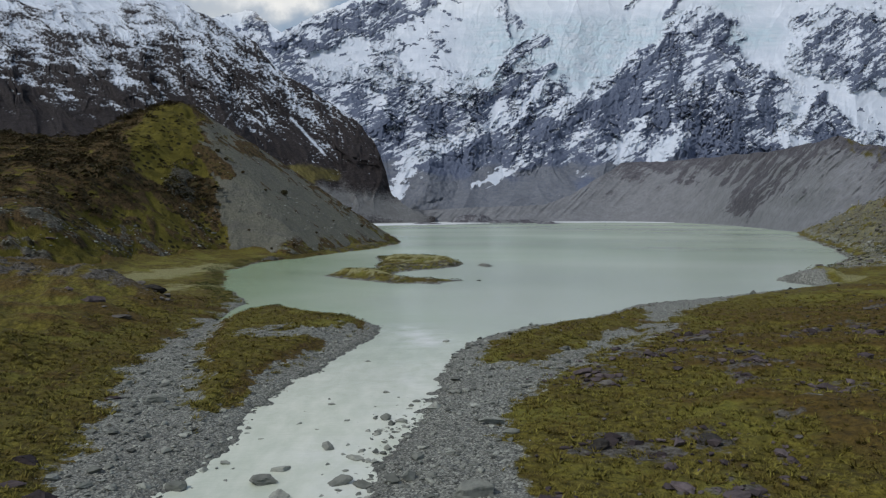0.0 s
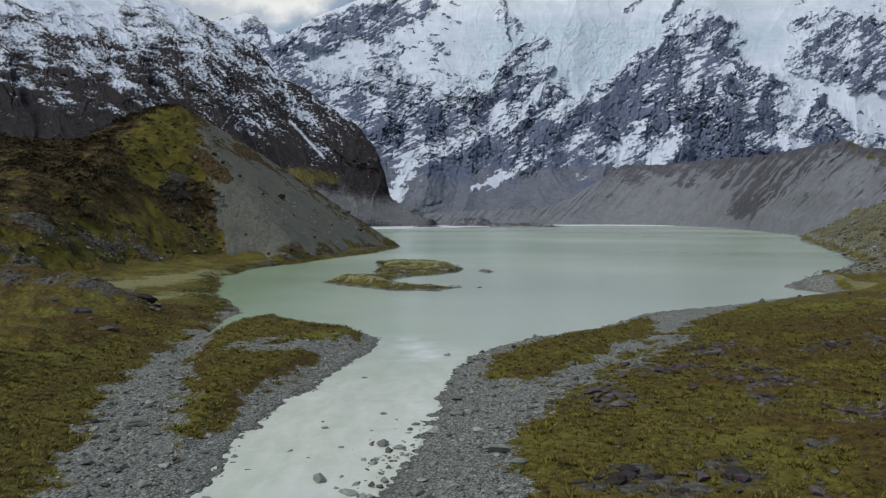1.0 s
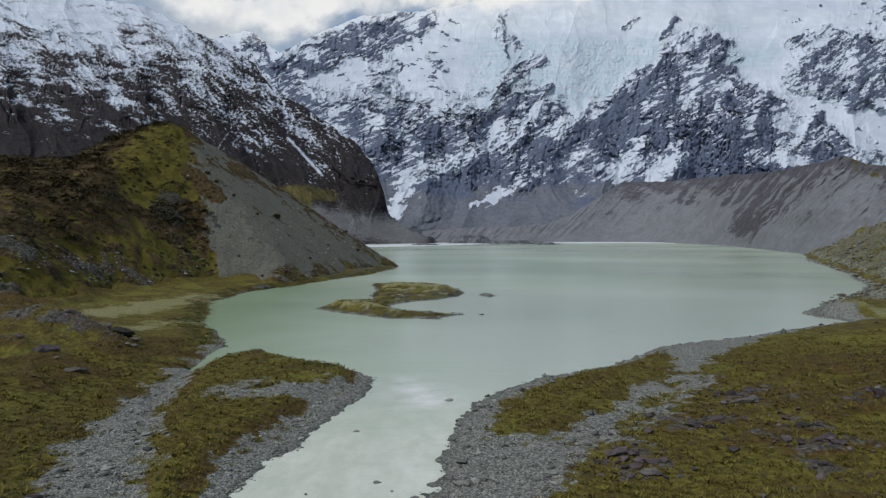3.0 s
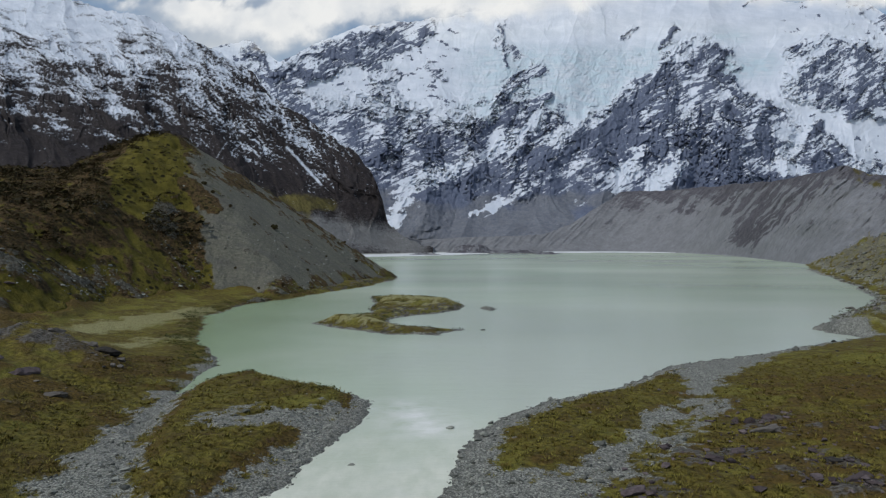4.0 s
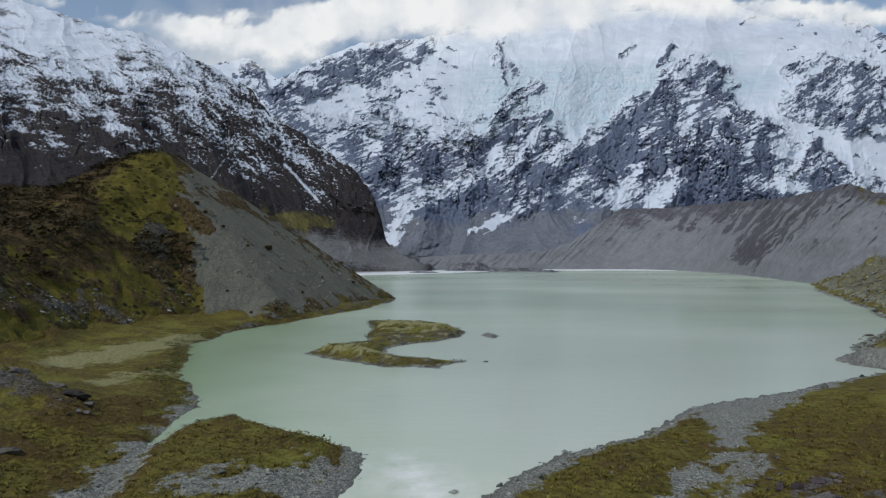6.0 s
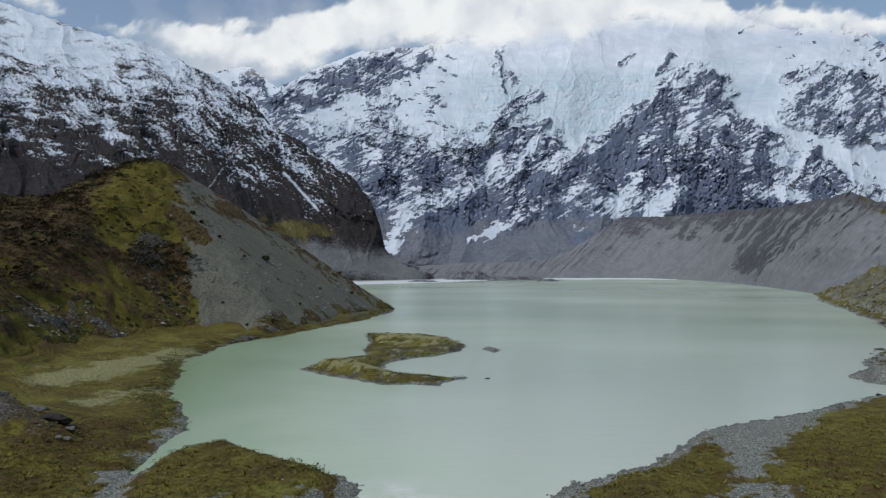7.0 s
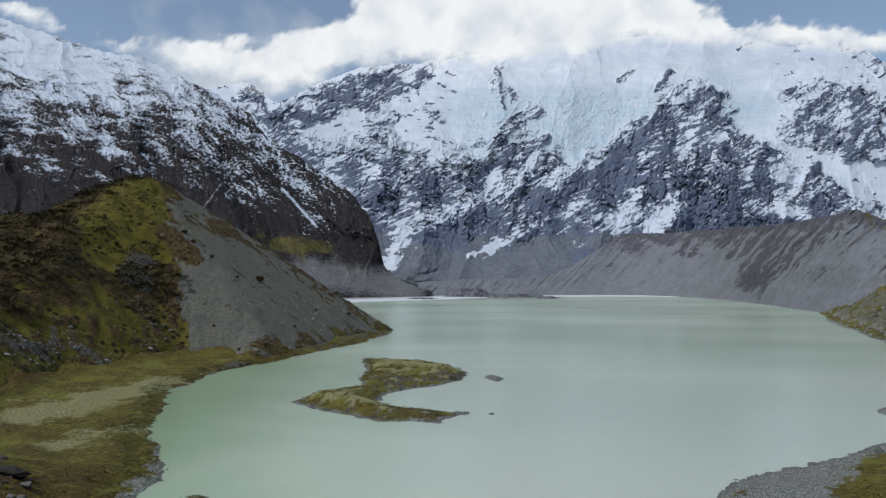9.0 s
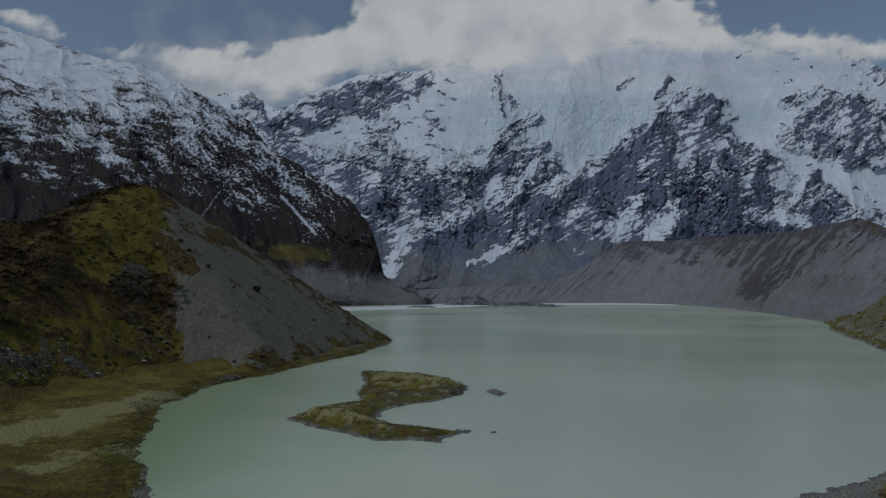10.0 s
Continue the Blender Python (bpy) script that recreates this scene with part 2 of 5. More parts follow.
    pale = np.maximum(pale, (isle > 2) * ease(crown + 1.5 * n2 + 0.9 * n3, 0.35, 0.85) * ease(isle, 2, 4))
    pale = np.maximum(pale, hillside * 0.55 * ease(0.5 + 0.7 * n1 + 0.9 * n2 + 0.9 * n3, 0.2, 1.0))
    veg = veg * (1 - ease(mound, 0.0, 0.15) * ease(131 + 5 * n2 - x, -2, 2))
    pale = np.maximum(pale, 0.8 * ease(mound, 0.0, 0.2) * ease(x - 131 + 6 * n2, -1, 3))
    pale = np.maximum(pale, ease(y, 1100, 1180) * ease(d, -4, 4) * (1 - ease(d, 25, 70)))
    heath = ease(0.55 * n1 + 0.55 * n2 + 0.42 * ease(dr, 22, 60) + 0.25 * ease(-x, 75, 110) + 0.22 * ease(-x, 36, 62) + 0.40 * capsule(x, y, 52, 118, 84, 150, 26) - 0.1, -0.05, 0.5)
    heath = heath * (1 - 0.85 * flat.clip(0, 1)) * dense
    heath = np.maximum(heath, 0.9 * ease(-db, -5, -1) * ease(db, -1, 1) * ease(x + 0.42 * (y - 80), -30, -20))
    return z, d, veg, stony, pale, heath


SWARD = [(-205, 500), (-194, 458), (-186, 416), (-172, 392), (-157, 396), (-145, 424), (-151, 446), (-165, 472), (-178, 498)]
HILL_SKY = [(-1500, 90), (-700, 98), (-624, 92), (-576, 90), (-536, 108), (-504, 120), (-464, 137), (-408, 148), (-384, 135), (-343, 107), (-278, 74), (-221, 34), (-173, 2),
            (-124, -31), (-92, -47), (-68, -63), (-40, -80)]


def moraine(x, y):
    """The old lateral moraine: a raw scree flank over the lake, a grown-over front, and a spur down to the shore."""
    n1, n2, n3 = fbm(x / 60, y / 60, 4, 60), fbm(x / 18, y / 18, 4, 61), fbm(x / 5, y / 5, 3, 62)
    along, side = ((x + 74) * 44 + (y - 368) * 180) / 185.3, (-(x + 74) * 180 + (y - 368) * 44) / 185.3
    scree = 0.80 * (side - 5) + 1.2 * n2 + 0.5 * n3
    front = 20 - 0.418 * (x + 124) + 0.292 * (y - 308) + 6.0 * n1 + 4.5 * n2 + 1.8 * n3
    front = front + 5 * np.sin((y - 300) / 26 + 0.02 * x) * ease(front, 8, 30) * (1 - ease(front, 55, 80))
    bearing, away = (x + 2) / np.maximum(y - 56, 1), np.maximum(y - 56, 1)
    line = np.interp(x, (-700, -188, -120, -75, -30), (520, 500, 520, 540, 556))
    crest = 37 + np.interp(bearing, *(np.array(HILL_SKY).T / 1000)) * away
    cap = crest + 1.6 * n2 + 1.3 * n3 - 0.55 * (y - line).clip(0, None) - 0.13 * (line - y).clip(0, None)
    z = soft_min(soft_min(front, scree, 5.0), cap, 5.0)
    z = soft_min(z, 1.5 - 0.85 * inside(x, y, FLAT) + 2.5 * n2 + 1.2 * n3, 9.0)
    raw = ease(front - scree + 6 * n2 + 3 * n3, -4, 6) * ease(along - (4 + 1.05 * (side - 46)).clip(0, None) + 7 * n2 + 5 * n3, -4, 7)
    return z, raw, n1, n2, n3, crest


# ---- materials ----


def graph(name):
    m = bpy.data.materials.new(name)
    m.use_nodes = True
    nodes, links = m.node_tree.nodes, m.node_tree.links
    return m, nodes, links, nodes["Principled BSDF"]


class Kit:
    """Short calls to wire a node material."""

    def __init__(self, name):
        self.m, self.n, self.l, self.bsdf = graph(name)
        self.place = self.n.new("ShaderNodeNewGeometry").outputs["Position"]

    def noise(self, scale, detail=4, rough=0.55, vector=None, stretch=None):
        node = self.n.new("ShaderNodeTexNoise")
        node.inputs["Scale"].default_value, node.inputs["Detail"].default_value = scale, detail
        node.inputs["Roughness"].default_value = rough
        src = vector or self.place
        if stretch:
            mp = self.n.new("ShaderNodeMapping")
            mp.inputs["Scale"].default_value = stretch
            self.l.new(src, mp.inputs["Vector"])
            src = mp.outputs[0]
        self.l.new(src, node.inputs["Vector"])
        return node.outputs[0]

    def voronoi(self, scale, vector=None):
        node = self.n.new("ShaderNodeTexVoronoi")
        node.inputs["Scale"].default_value = scale
        self.l.new(vector or self.place, node.inputs["Vector"])
        return node

    def attr(self, name):
        node = self.n.new("ShaderNodeAttribute")
        node.attribute_name = name
        return node.outputs["Fac"]

    def span(self, value, lo, hi, a=0.0, b=1.0):
        node = self.n.new("ShaderNodeMapRange")
        for k, v in zip((1, 2, 3, 4), (lo, hi, a, b)):
            node.inputs[k].default_value = v
        self.l.new(value, node.inputs[0])
        return node.outputs[0]

    def math(self, op, a, b):
        node = self.n.new("ShaderNodeMath")
        node.operation = op
        for k, v in enumerate((a, b)):
            if isinstance(v, (int, float)):
                node.inputs[k].default_value = v
            else:
                self.l.new(v, node.inputs[k])
        return node.outputs[0]

    def mix(self, fac, a, b, mode="MIX"):
        node = self.n.new("ShaderNodeMix")
        node.data_type, node.blend_type = "RGBA", mode
        for k, v in ((0, fac), (6, a), (7, b)):
            if isinstance(v, tuple):
                node.inputs[k].default_value = (*v, 1)
            elif isinstance(v, (int, float)):
                node.inputs[k].default_value = v
            else:
                self.l.new(v, node.inputs[k])
        return node.outputs[2]

    def bump(self, height, strength, distance):
        node = self.n.new("ShaderNodeBump")
        node.inputs["Strength"].default_value, node.inputs["Distance"].default_value = strength, distance
        self.l.new(height, node.inputs["Height"])
        self.l.new(node.outputs[0], self.bsdf.inputs["Normal"])

    def set(self, colour=None, rough=None, spec=None):
        for name, v in (("Base Color", colour), ("Roughness", rough), ("Specular IOR Level", spec)):
            if v is None:
                continue
            if isinstance(v, tuple):
                self.bsdf.inputs[name].default_value = (*v, 1)
            elif isinstance(v, (int, float)):
                self.bsdf.inputs[name].default_value = v
            else:
                self.l.new(v, self.bsdf.inputs[name])
        return self.m


def ground_material():
    k = Kit("valley_ground")
    fine, mid, big = k.noise(1.6, 5, 0.65), k.noise(0.35, 4), k.noise(0.05, 4)
    pebbles = k.voronoi(4.6)
    grass = k.mix(k.span(mid, 0.35, 0.65), (0.084, 0.070, 0.010), (0.148, 0.126, 0.018))
    grass = k.mix(k.span(fine, 0.45, 0.7), grass, (0.190, 0.160, 0.034))
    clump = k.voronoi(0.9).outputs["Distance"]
    # Soil and the shade between clumps are put in as a dark colour.
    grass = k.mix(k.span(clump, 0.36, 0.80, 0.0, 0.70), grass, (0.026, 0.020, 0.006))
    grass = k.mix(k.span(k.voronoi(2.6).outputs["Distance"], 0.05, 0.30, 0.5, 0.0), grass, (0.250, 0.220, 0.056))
    grass = k.mix(k.span(k.noise(0.13, 5, 0.7), 0.50, 0.64, 0.0, 0.8), grass, (0.068, 0.046, 0.014))
    grass = k.mix(k.span(k.noise(0.07, 4, 0.6), 0.50, 0.64, 0.0, 0.6), grass, (0.176, 0.172, 0.032))
    grass = k.mix(k.span(k.noise(0.03, 5, 0.65), 0.52, 0.62, 0.0, 0.42), grass, (0.098, 0.072, 0.018))
    brown = k.mix(k.span(fine, 0.35, 0.65), (0.046, 0.031, 0.008), (0.122, 0.082, 0.018))
    hm = k.span(k.math("ADD", k.attr("heath"), k.math("MULTIPLY", k.math("SUBTRACT", fine, 0.5), 0.9)), 0.3, 0.7)
    plants = k.mix(hm, grass, brown)
    stone = k.mix(k.span(pebbles.outputs["Color"], 0.1, 0.9), (0.070, 0.075, 0.068), (0.430, 0.442, 0.385))
    # Crevices between pebbles get their shade painted in as near-black.
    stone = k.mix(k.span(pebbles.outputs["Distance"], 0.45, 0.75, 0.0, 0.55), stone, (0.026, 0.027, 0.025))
    slabs = k.voronoi(1.7)
    stone = k.mix(k.span(slabs.outputs["Color"], 0.62, 0.95, 0.0, 0.4), stone, (0.055, 0.058, 0.050))
    stone = k.mix(k.span(big, 0.4, 0.65, 0.0, 0.35), stone, (0.17, 0.165, 0.15))
    vm = k.span(k.math("ADD", k.attr("veg"), k.math("MULTIPLY", k.math("SUBTRACT", fine, 0.5), 1.9)), 0.34, 0.66)
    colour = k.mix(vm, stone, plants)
    sm = k.span(k.math("ADD", k.attr("stony"), k.math("MULTIPLY", k.math("SUBTRACT", fine, 0.5), 1.2)), 0.45, 0.75)
    colour = k.mix(sm, colour, k.mix(k.span(fine, 0.4, 0.7), (0.048, 0.043, 0.036), (0.175, 0.165, 0.145)))
    pm = k.span(k.math("ADD", k.attr("pale"), k.math("MULTIPLY", k.math("SUBTRACT", k.math("ADD", mid, fine), 1.0), 0.8)), 0.15, 0.9)
    colour = k.mix(pm, colour, k.mix(k.span(fine, 0.35, 0.7), (0.165, 0.160, 0.060), (0.320, 0.302, 0.155)))
    silt = k.attr("silt")
    colour = k.mix(silt, colour, (0.62, 0.65, 0.66))
    wet = k.attr("wet")
    colour = k.mix(k.math("MULTIPLY", wet, 0.35), colour, (0.05, 0.052, 0.05))
    k.bump(k.math("SUBTRACT", k.math("ADD", k.math("MULTIPLY", fine, 0.8), k.math("MULTIPLY", pebbles.outputs["Distance"], 0.2)), k.math("MULTIPLY", clump, 0.6)), 1.0, 0.6)
    return k.set(colour, 0.92, 0.2)


def moraine_material():
    k = Kit("moraine_cover")
    fine, mid, big = k.noise(0.8, 6, 0.68), k.noise(0.12, 4), k.noise(0.03, 4)
    streak = k.noise(0.16, 4, 0.6, stretch=(0.35, 1.0, 0.25))
    scree = k.mix(k.span(fine, 0.35, 0.7), (0.114, 0.114, 0.090), (0.206, 0.204, 0.165))
    scree = k.mix(k.span(streak, 0.45, 0.7, 0.0, 0.5), scree, (0.10, 0.10, 0.098))
    grass = k.mix(k.span(mid, 0.35, 0.65), (0.080, 0.071, 0.012), (0.150, 0.128, 0.024))
    heath = k.mix(k.span(fine, 0.35, 0.65), (0.048, 0.032, 0.016), (0.140, 0.092, 0.040))
    heath = k.mix(k.span(k.noise(0.28, 5, 0.7), 0.50, 0.60, 0.0, 0.6), heath, (0.082, 0.074, 0.018))
    heath = k.mix(k.span(k.noise(0.5, 4, 0.7), 0.52, 0.62, 0.0, 0.8), heath, (0.018, 0.014, 0.007))
    hm = k.span(k.math("ADD", k.attr("heath"), k.math("MULTIPLY", k.math("SUBTRACT", fine, 0.5), 1.2)), 0.35, 0.65)
    colour = k.mix(hm, grass, heath)
    sm = k.span(k.math("ADD", k.attr("stony"), k.math("MULTIPLY", k.math("SUBTRACT", fine, 0.5), 2.2)), 0.45, 0.75)
    colour = k.mix(sm, colour, k.mix(k.span(fine, 0.4, 0.7), (0.062, 0.058, 0.046), (0.200, 0.194, 0.160)))
    dots = k.voronoi(0.26)
    dotm = k.math("MULTIPLY", k.span(dots.outputs["Distance"], 0.26, 0.44, 1.0, 0.0), k.span(k.noise(0.06, 4, 0.6), 0.44, 0.56))
    colour = k.mix(dotm, colour, (0.020, 0.018, 0.007))
    rm = k.span(k.math("ADD", k.attr("raw"), k.math("MULTIPLY", k.math("SUBTRACT", fine, 0.5), 0.5)), 0.35, 0.65)
    colour = k.mix(rm, colour, scree)
    k.bump(k.math("ADD", fine, streak), 0.9, 2.0)
    return k.set(colour, 0.95, 0.15)


def mountain_material(name, rock_dark, rock_light, grain, ice=False, crisp=0.10, tint=(1.0, 1.0, 1.0)):
    k = Kit(name)
    fine, mid, big = k.noise(grain * 2.2, 6, 0.7), k.noise(grain * 0.5, 5, 0.6), k.noise(grain * 0.12, 4)
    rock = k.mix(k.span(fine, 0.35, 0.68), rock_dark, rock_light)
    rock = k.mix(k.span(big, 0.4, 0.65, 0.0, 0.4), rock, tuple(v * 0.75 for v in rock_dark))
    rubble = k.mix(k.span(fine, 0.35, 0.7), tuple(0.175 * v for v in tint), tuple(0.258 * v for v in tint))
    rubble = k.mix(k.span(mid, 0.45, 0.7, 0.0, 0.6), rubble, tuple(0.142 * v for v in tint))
    specks = k.noise(grain * 5.5, 3, 0.6)
    rubm = k.span(k.math("ADD", k.attr("scree"), k.math("MULTIPLY", k.math("SUBTRACT", k.math("ADD", fine, specks), 1.0), 0.9)), 0.2, 0.8)
    colour = k.mix(rubm, rock, rubble)
    gm = k.span(k.math("ADD", k.attr("grass"), k.math("MULTIPLY", k.math("SUBTRACT", fine, 0.5), 0.8)), 0.35, 0.7)
    colour = k.mix(gm, colour, k.mix(k.span(mid, 0.35, 0.65), (0.045, 0.038, 0.014), (0.105, 0.092, 0.028)))
    # Snow is dulled and blued in its colour to stand for haze.
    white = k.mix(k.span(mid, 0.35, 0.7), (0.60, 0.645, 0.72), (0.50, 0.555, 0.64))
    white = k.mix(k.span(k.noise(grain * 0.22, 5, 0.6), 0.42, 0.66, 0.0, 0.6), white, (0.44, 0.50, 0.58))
    if ice:
        white = k.mix(k.math("MULTIPLY", k.attr("ice"), 0.55), white, (0.47, 0.525, 0.575))
        crevasse = k.noise(grain * 0.75, 6, 0.62, stretch=(0.5, 0.5, 2.4))
        white = k.mix(k.math("MULTIPLY", k.attr("ice"), k.span(crevasse, 0.45, 0.60, 0.0, 0.85)), white, (0.38, 0.46, 0.54))
        white = k.mix(k.math("MULTIPLY", k.attr("ice"), k.span(mid, 0.4, 0.62, 0.0, 0.8)), white, (0.44, 0.55, 0.62))
    sn = k.math("ADD", k.attr("snow"), k.math("MULTIPLY", k.math("SUBTRACT", k.math("ADD", fine, k.math("MULTIPLY", specks, 0.8)), 0.9), 0.55))
    lies = k.span(sn, 0.5 - crisp, 0.5 + crisp)
    colour = k.mix(lies, colour, white)
    k.bump(k.math("MULTIPLY", k.math("ADD", fine, mid), k.span(lies, 0.0, 1.0, 1.0, 0.18)), 0.6, 0.22 / grain)
    return k.set(colour, 0.85, 0.2)


def water_material():
    k = Kit("glacial_water")
    river, left = k.attr("river"), k.attr("green")
    # Light and dark bands in the lake colour stand for reflections on it.
    sheen_bands = k.noise(0.009, 4, 0.55, stretch=(0.4, 1.0, 1.0))
    lake = k.mix(k.span(sheen_bands, 0.35, 0.65), (0.372, 0.462, 0.338), (0.462, 0.534, 0.416))
    lake = k.mix(left, lake, (0.265, 0.365, 0.225))
    lake = k.mix(k.attr("plume"), lake, (0.432, 0.468, 0.412))
    churn = k.noise(0.35, 5, 0.65, stretch=(1.0, 0.4, 1.0))
    stream = k.mix(k.span(churn, 0.40, 0.68), (0.49, 0.527, 0.430), (0.59, 0.617, 0.520))
    foam = k.math("MULTIPLY", k.attr("foam"), k.span(k.noise(0.16, 5, 0.6), 0.35, 0.65))
    colour = k.mix(foam, k.mix(river, lake, stream), (0.75, 0.76, 0.74))
    ripple = k.math("ADD", k.noise(1.3, 3, 0.6, stretch=(0.6, 1.6, 1.0)), k.math("MULTIPLY", k.noise(0.25, 2, 0.5, stretch=(0.5, 1.5, 1.0)), 1.5))
    k.bump(ripple, 0.22, 0.12)
    k.bsdf.inputs["IOR"].default_value = 1.33
    gusts = k.span(k.noise(0.0032, 2, 0.5, stretch=(0.8, 1.3, 1.0)), 0.35, 0.65, 0.13, 0.27)
    return k.set(colour, gusts, 0.5)


def stone_material(name, dark, light, scale=3.0):
    k = Kit(name)
    info = k.n.new("ShaderNodeObjectInfo")
    isle = k.n.new("ShaderNodeNewGeometry").outputs["Random Per Island"]
    a, b = k.noise(scale, 6, 0.7), k.noise(scale * 0.25, 3)
    pick = k.math("FRACT", k.math("ADD", info.outputs["Random"], isle), 0)
    body = k.mix(pick, tuple(v * 0.6 for v in dark), tuple(v * 1.5 for v in light))
    colour = k.mix(k.span(a, 0.35, 0.68, 0.0, 0.55), body, k.mix(0.5, dark, light))
    colour = k.mix(k.span(b, 0.45, 0.7, 0.0, 0.5), colour, tuple(v * 0.6 for v in dark))
    k.bump(a, 0.7, 0.12)
    return k.set(colour, 0.9, 0.1)


def leaf_material(name, dark, light, tip):
    k = Kit(name)
    isle = k.n.new("ShaderNodeNewGeometry").outputs["Random Per Island"]
    colour = k.mix(isle, dark, light)
    colour = k.mix(k.span(k.noise(0.3, 3), 0.45, 0.65), colour, tip)
    return k.set(colour, 0.85, 0.15)


GROUND, MORAINE, WATER_MAT = ground_material(), moraine_material(), water_material()
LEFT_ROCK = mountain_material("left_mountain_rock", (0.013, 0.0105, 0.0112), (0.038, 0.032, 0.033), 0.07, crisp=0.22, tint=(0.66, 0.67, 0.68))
# Distance haze is put into these colours: rock and rubble paler and bluer.
FAR_HAZED_ROCK = mountain_material("far_mountain_hazed_rock", (0.077, 0.096, 0.150), (0.146, 0.174, 0.242), 0.035, ice=True, crisp=0.15, tint=(0.70, 0.76, 0.88))
WALL_ROCK = mountain_material("raw_moraine_rubble", (0.058, 0.056, 0.066), (0.118, 0.115, 0.128), 0.06, tint=(0.84, 0.87, 0.93))
GREY_STONE = stone_material("grey_river_stone", (0.070, 0.075, 0.068), (0.262, 0.272, 0.238))
DARK_STONE = stone_material("dark_weathered_stone", (0.034, 0.031, 0.028), (0.128, 0.118, 0.106))
PURPLE_STONE = stone_material("purple_brown_stone", (0.040, 0.032, 0.034), (0.115, 0.094, 0.096))
TUSSOCK = leaf_material("tussock_blades", (0.034, 0.028, 0.006), (0.225, 0.200, 0.044), (0.112, 0.084, 0.020))
SHRUB = leaf_material("shrub_leaves", (0.030, 0.027, 0.011), (0.078, 0.064, 0.024), (0.066, 0.042, 0.022))
DARK_SHRUB = leaf_material("dark_shrub_leaves", (0.018, 0.017, 0.008), (0.052, 0.044, 0.017), (0.044, 0.030, 0.014))
SHORE_SHRUB = leaf_material("shore_leaves", (0.026, 0.034, 0.010), (0.082, 0.090, 0.024), (0.066, 0.062, 0.020))
TWIG = stone_material("shrub_wood", (0.03, 0.022, 0.014), (0.07, 0.055, 0.04))


# ---- mesh building ----


def sheet(name, x, y, z, material, attrs=None, ring=False):
    """A grid of points (rows by columns) as one smooth mesh object."""
    rows, cols = x.shape
    i = np.arange(rows * cols).reshape(rows, cols)
    if ring:
        i = np.concatenate([i, i[:, :1]], 1)
    quads = np.stack([i[:-1, :-1], i[:-1, 1:], i[1:, 1:], i[1:, :-1]], -1).reshape(-1, 4)
    me = bpy.data.meshes.new(name)
    me.vertices.add(rows * cols)
    me.vertices.foreach_set("co", np.stack([x, y, z], -1).ravel())
    me.loops.add(quads.size)
    me.loops.foreach_set("vertex_index", quads.ravel().astype(np.int32))
    me.polygons.add(len(quads))
    me.polygons.foreach_set("loop_start", np.arange(0, quads.size, 4, dtype=np.int32))
    me.polygons.foreach_set("use_smooth", np.ones(len(quads), bool))
    me.update(calc_edges=True)
    for key, values in (attrs or {}).items():
        me.attributes.new(key, "FLOAT", "POINT").data.foreach_set("value", np.asarray(values, float).ravel())
    me.materials.append(material)
    return new(name, me)


def soup(name, verts, faces, material, smooth=False):
    me = bpy.data.meshes.new(name)
    me.from_pydata(verts, [], faces)
    me.materials.append(material)
    if smooth:
        me.polygons.foreach_set("use_smooth", np.ones(len(me.polygons), bool))
    me.update()
    return new(name, me)


def part(name, bm, material, parent, label=""):
    me = bpy.data.meshes.new(name)
    bm.to_mesh(me)
    bm.free()
    me.materials.append(material)
    ob = new(name, me)
    ob.parent = parent
    return tagged(ob, label)


# ---- the valley floor: one sheet to the horizon ----
fine_a = np.radians(np.linspace(-46, 46, 860))
wide_a = np.radians(np.linspace(46, 314, 64)[1:-1])
angles = np.concatenate([fine_a, wide_a])
radii = np.concatenate([np.geomspace(0.5, 62, 14)[:-1], np.geomspace(62, 720, 350)[:-1], np.geomspace(720, 4850, 90)])
A, R = np.meshgrid(angles, radii)
GX, GY = R * np.sin(A), R * np.cos(A) - 18.0
GZ, GD, veg, stony, pale, heath = plan(GX, GY)
hill_z = moraine(GX, GY)[0]
GZ = np.where((hill_z > GZ + 1.0) & (GX < -25) & (GY > 200) & (GY < 900), GZ - 1.2, GZ)
silt = ease(GY, 1080, 1140) * ease(GD, -8, 2) * (1 - ease(GD, 90, 170))
wet = (1 - ease(GD, 0.2, 2.2)) * ease(GD, -3, 0) * (GY < 400)
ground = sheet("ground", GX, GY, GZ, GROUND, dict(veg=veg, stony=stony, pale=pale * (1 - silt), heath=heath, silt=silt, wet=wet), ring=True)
tagged(ground, "valley floor of olive grass, brown heath and grey gravel", "ground", kind="structure")

# ---- the lake and its outlet river ----
wr = np.concatenate([np.geomspace(20, 400, 110)[:-1], np.geomspace(400, 1600, 40)])
WA, WR = np.meshgrid(np.radians(np.linspace(-50, 50, 160)), wr)
WX, WY = WR * np.sin(WA), WR * np.cos(WA) - 45.0
stream = 1 - ease(WY + 14 * fbm(WX / 14, WY / 14, 4, 90), 100, 158)
green = ease(-(WX + 0.10 * (WY - 230)) + 18 * fbm(WX / 45, WY / 45, 3, 91), 12, 80) * (1 - ease(WY, 420, 620))
plume = (1 - ease(WY + 60 * fbm(WX / 60, WY / 60, 3, 92), 170, 460)) * 0.65 * ease(WX + 0.10 * (WY - 150) + 22 * fbm(WX / 40, WY / 40, 3, 93), -18, 22)
foam = 0.8 * capsule(WX, WY, -8, 146, -3, 132, 5) + 0.5 * capsule(WX, WY, -12, 72, -8, 62, 4) + 0.3 * capsule(WX, WY, -5, 112, -6, 80, 4)
lake = sheet("water", WX, WY, np.zeros_like(WX), WATER_MAT, dict(river=stream, green=green, foam=foam, plume=plume))
tagged(lake, "milky green glacial lake draining into a pale river", "lake", kind="structure")

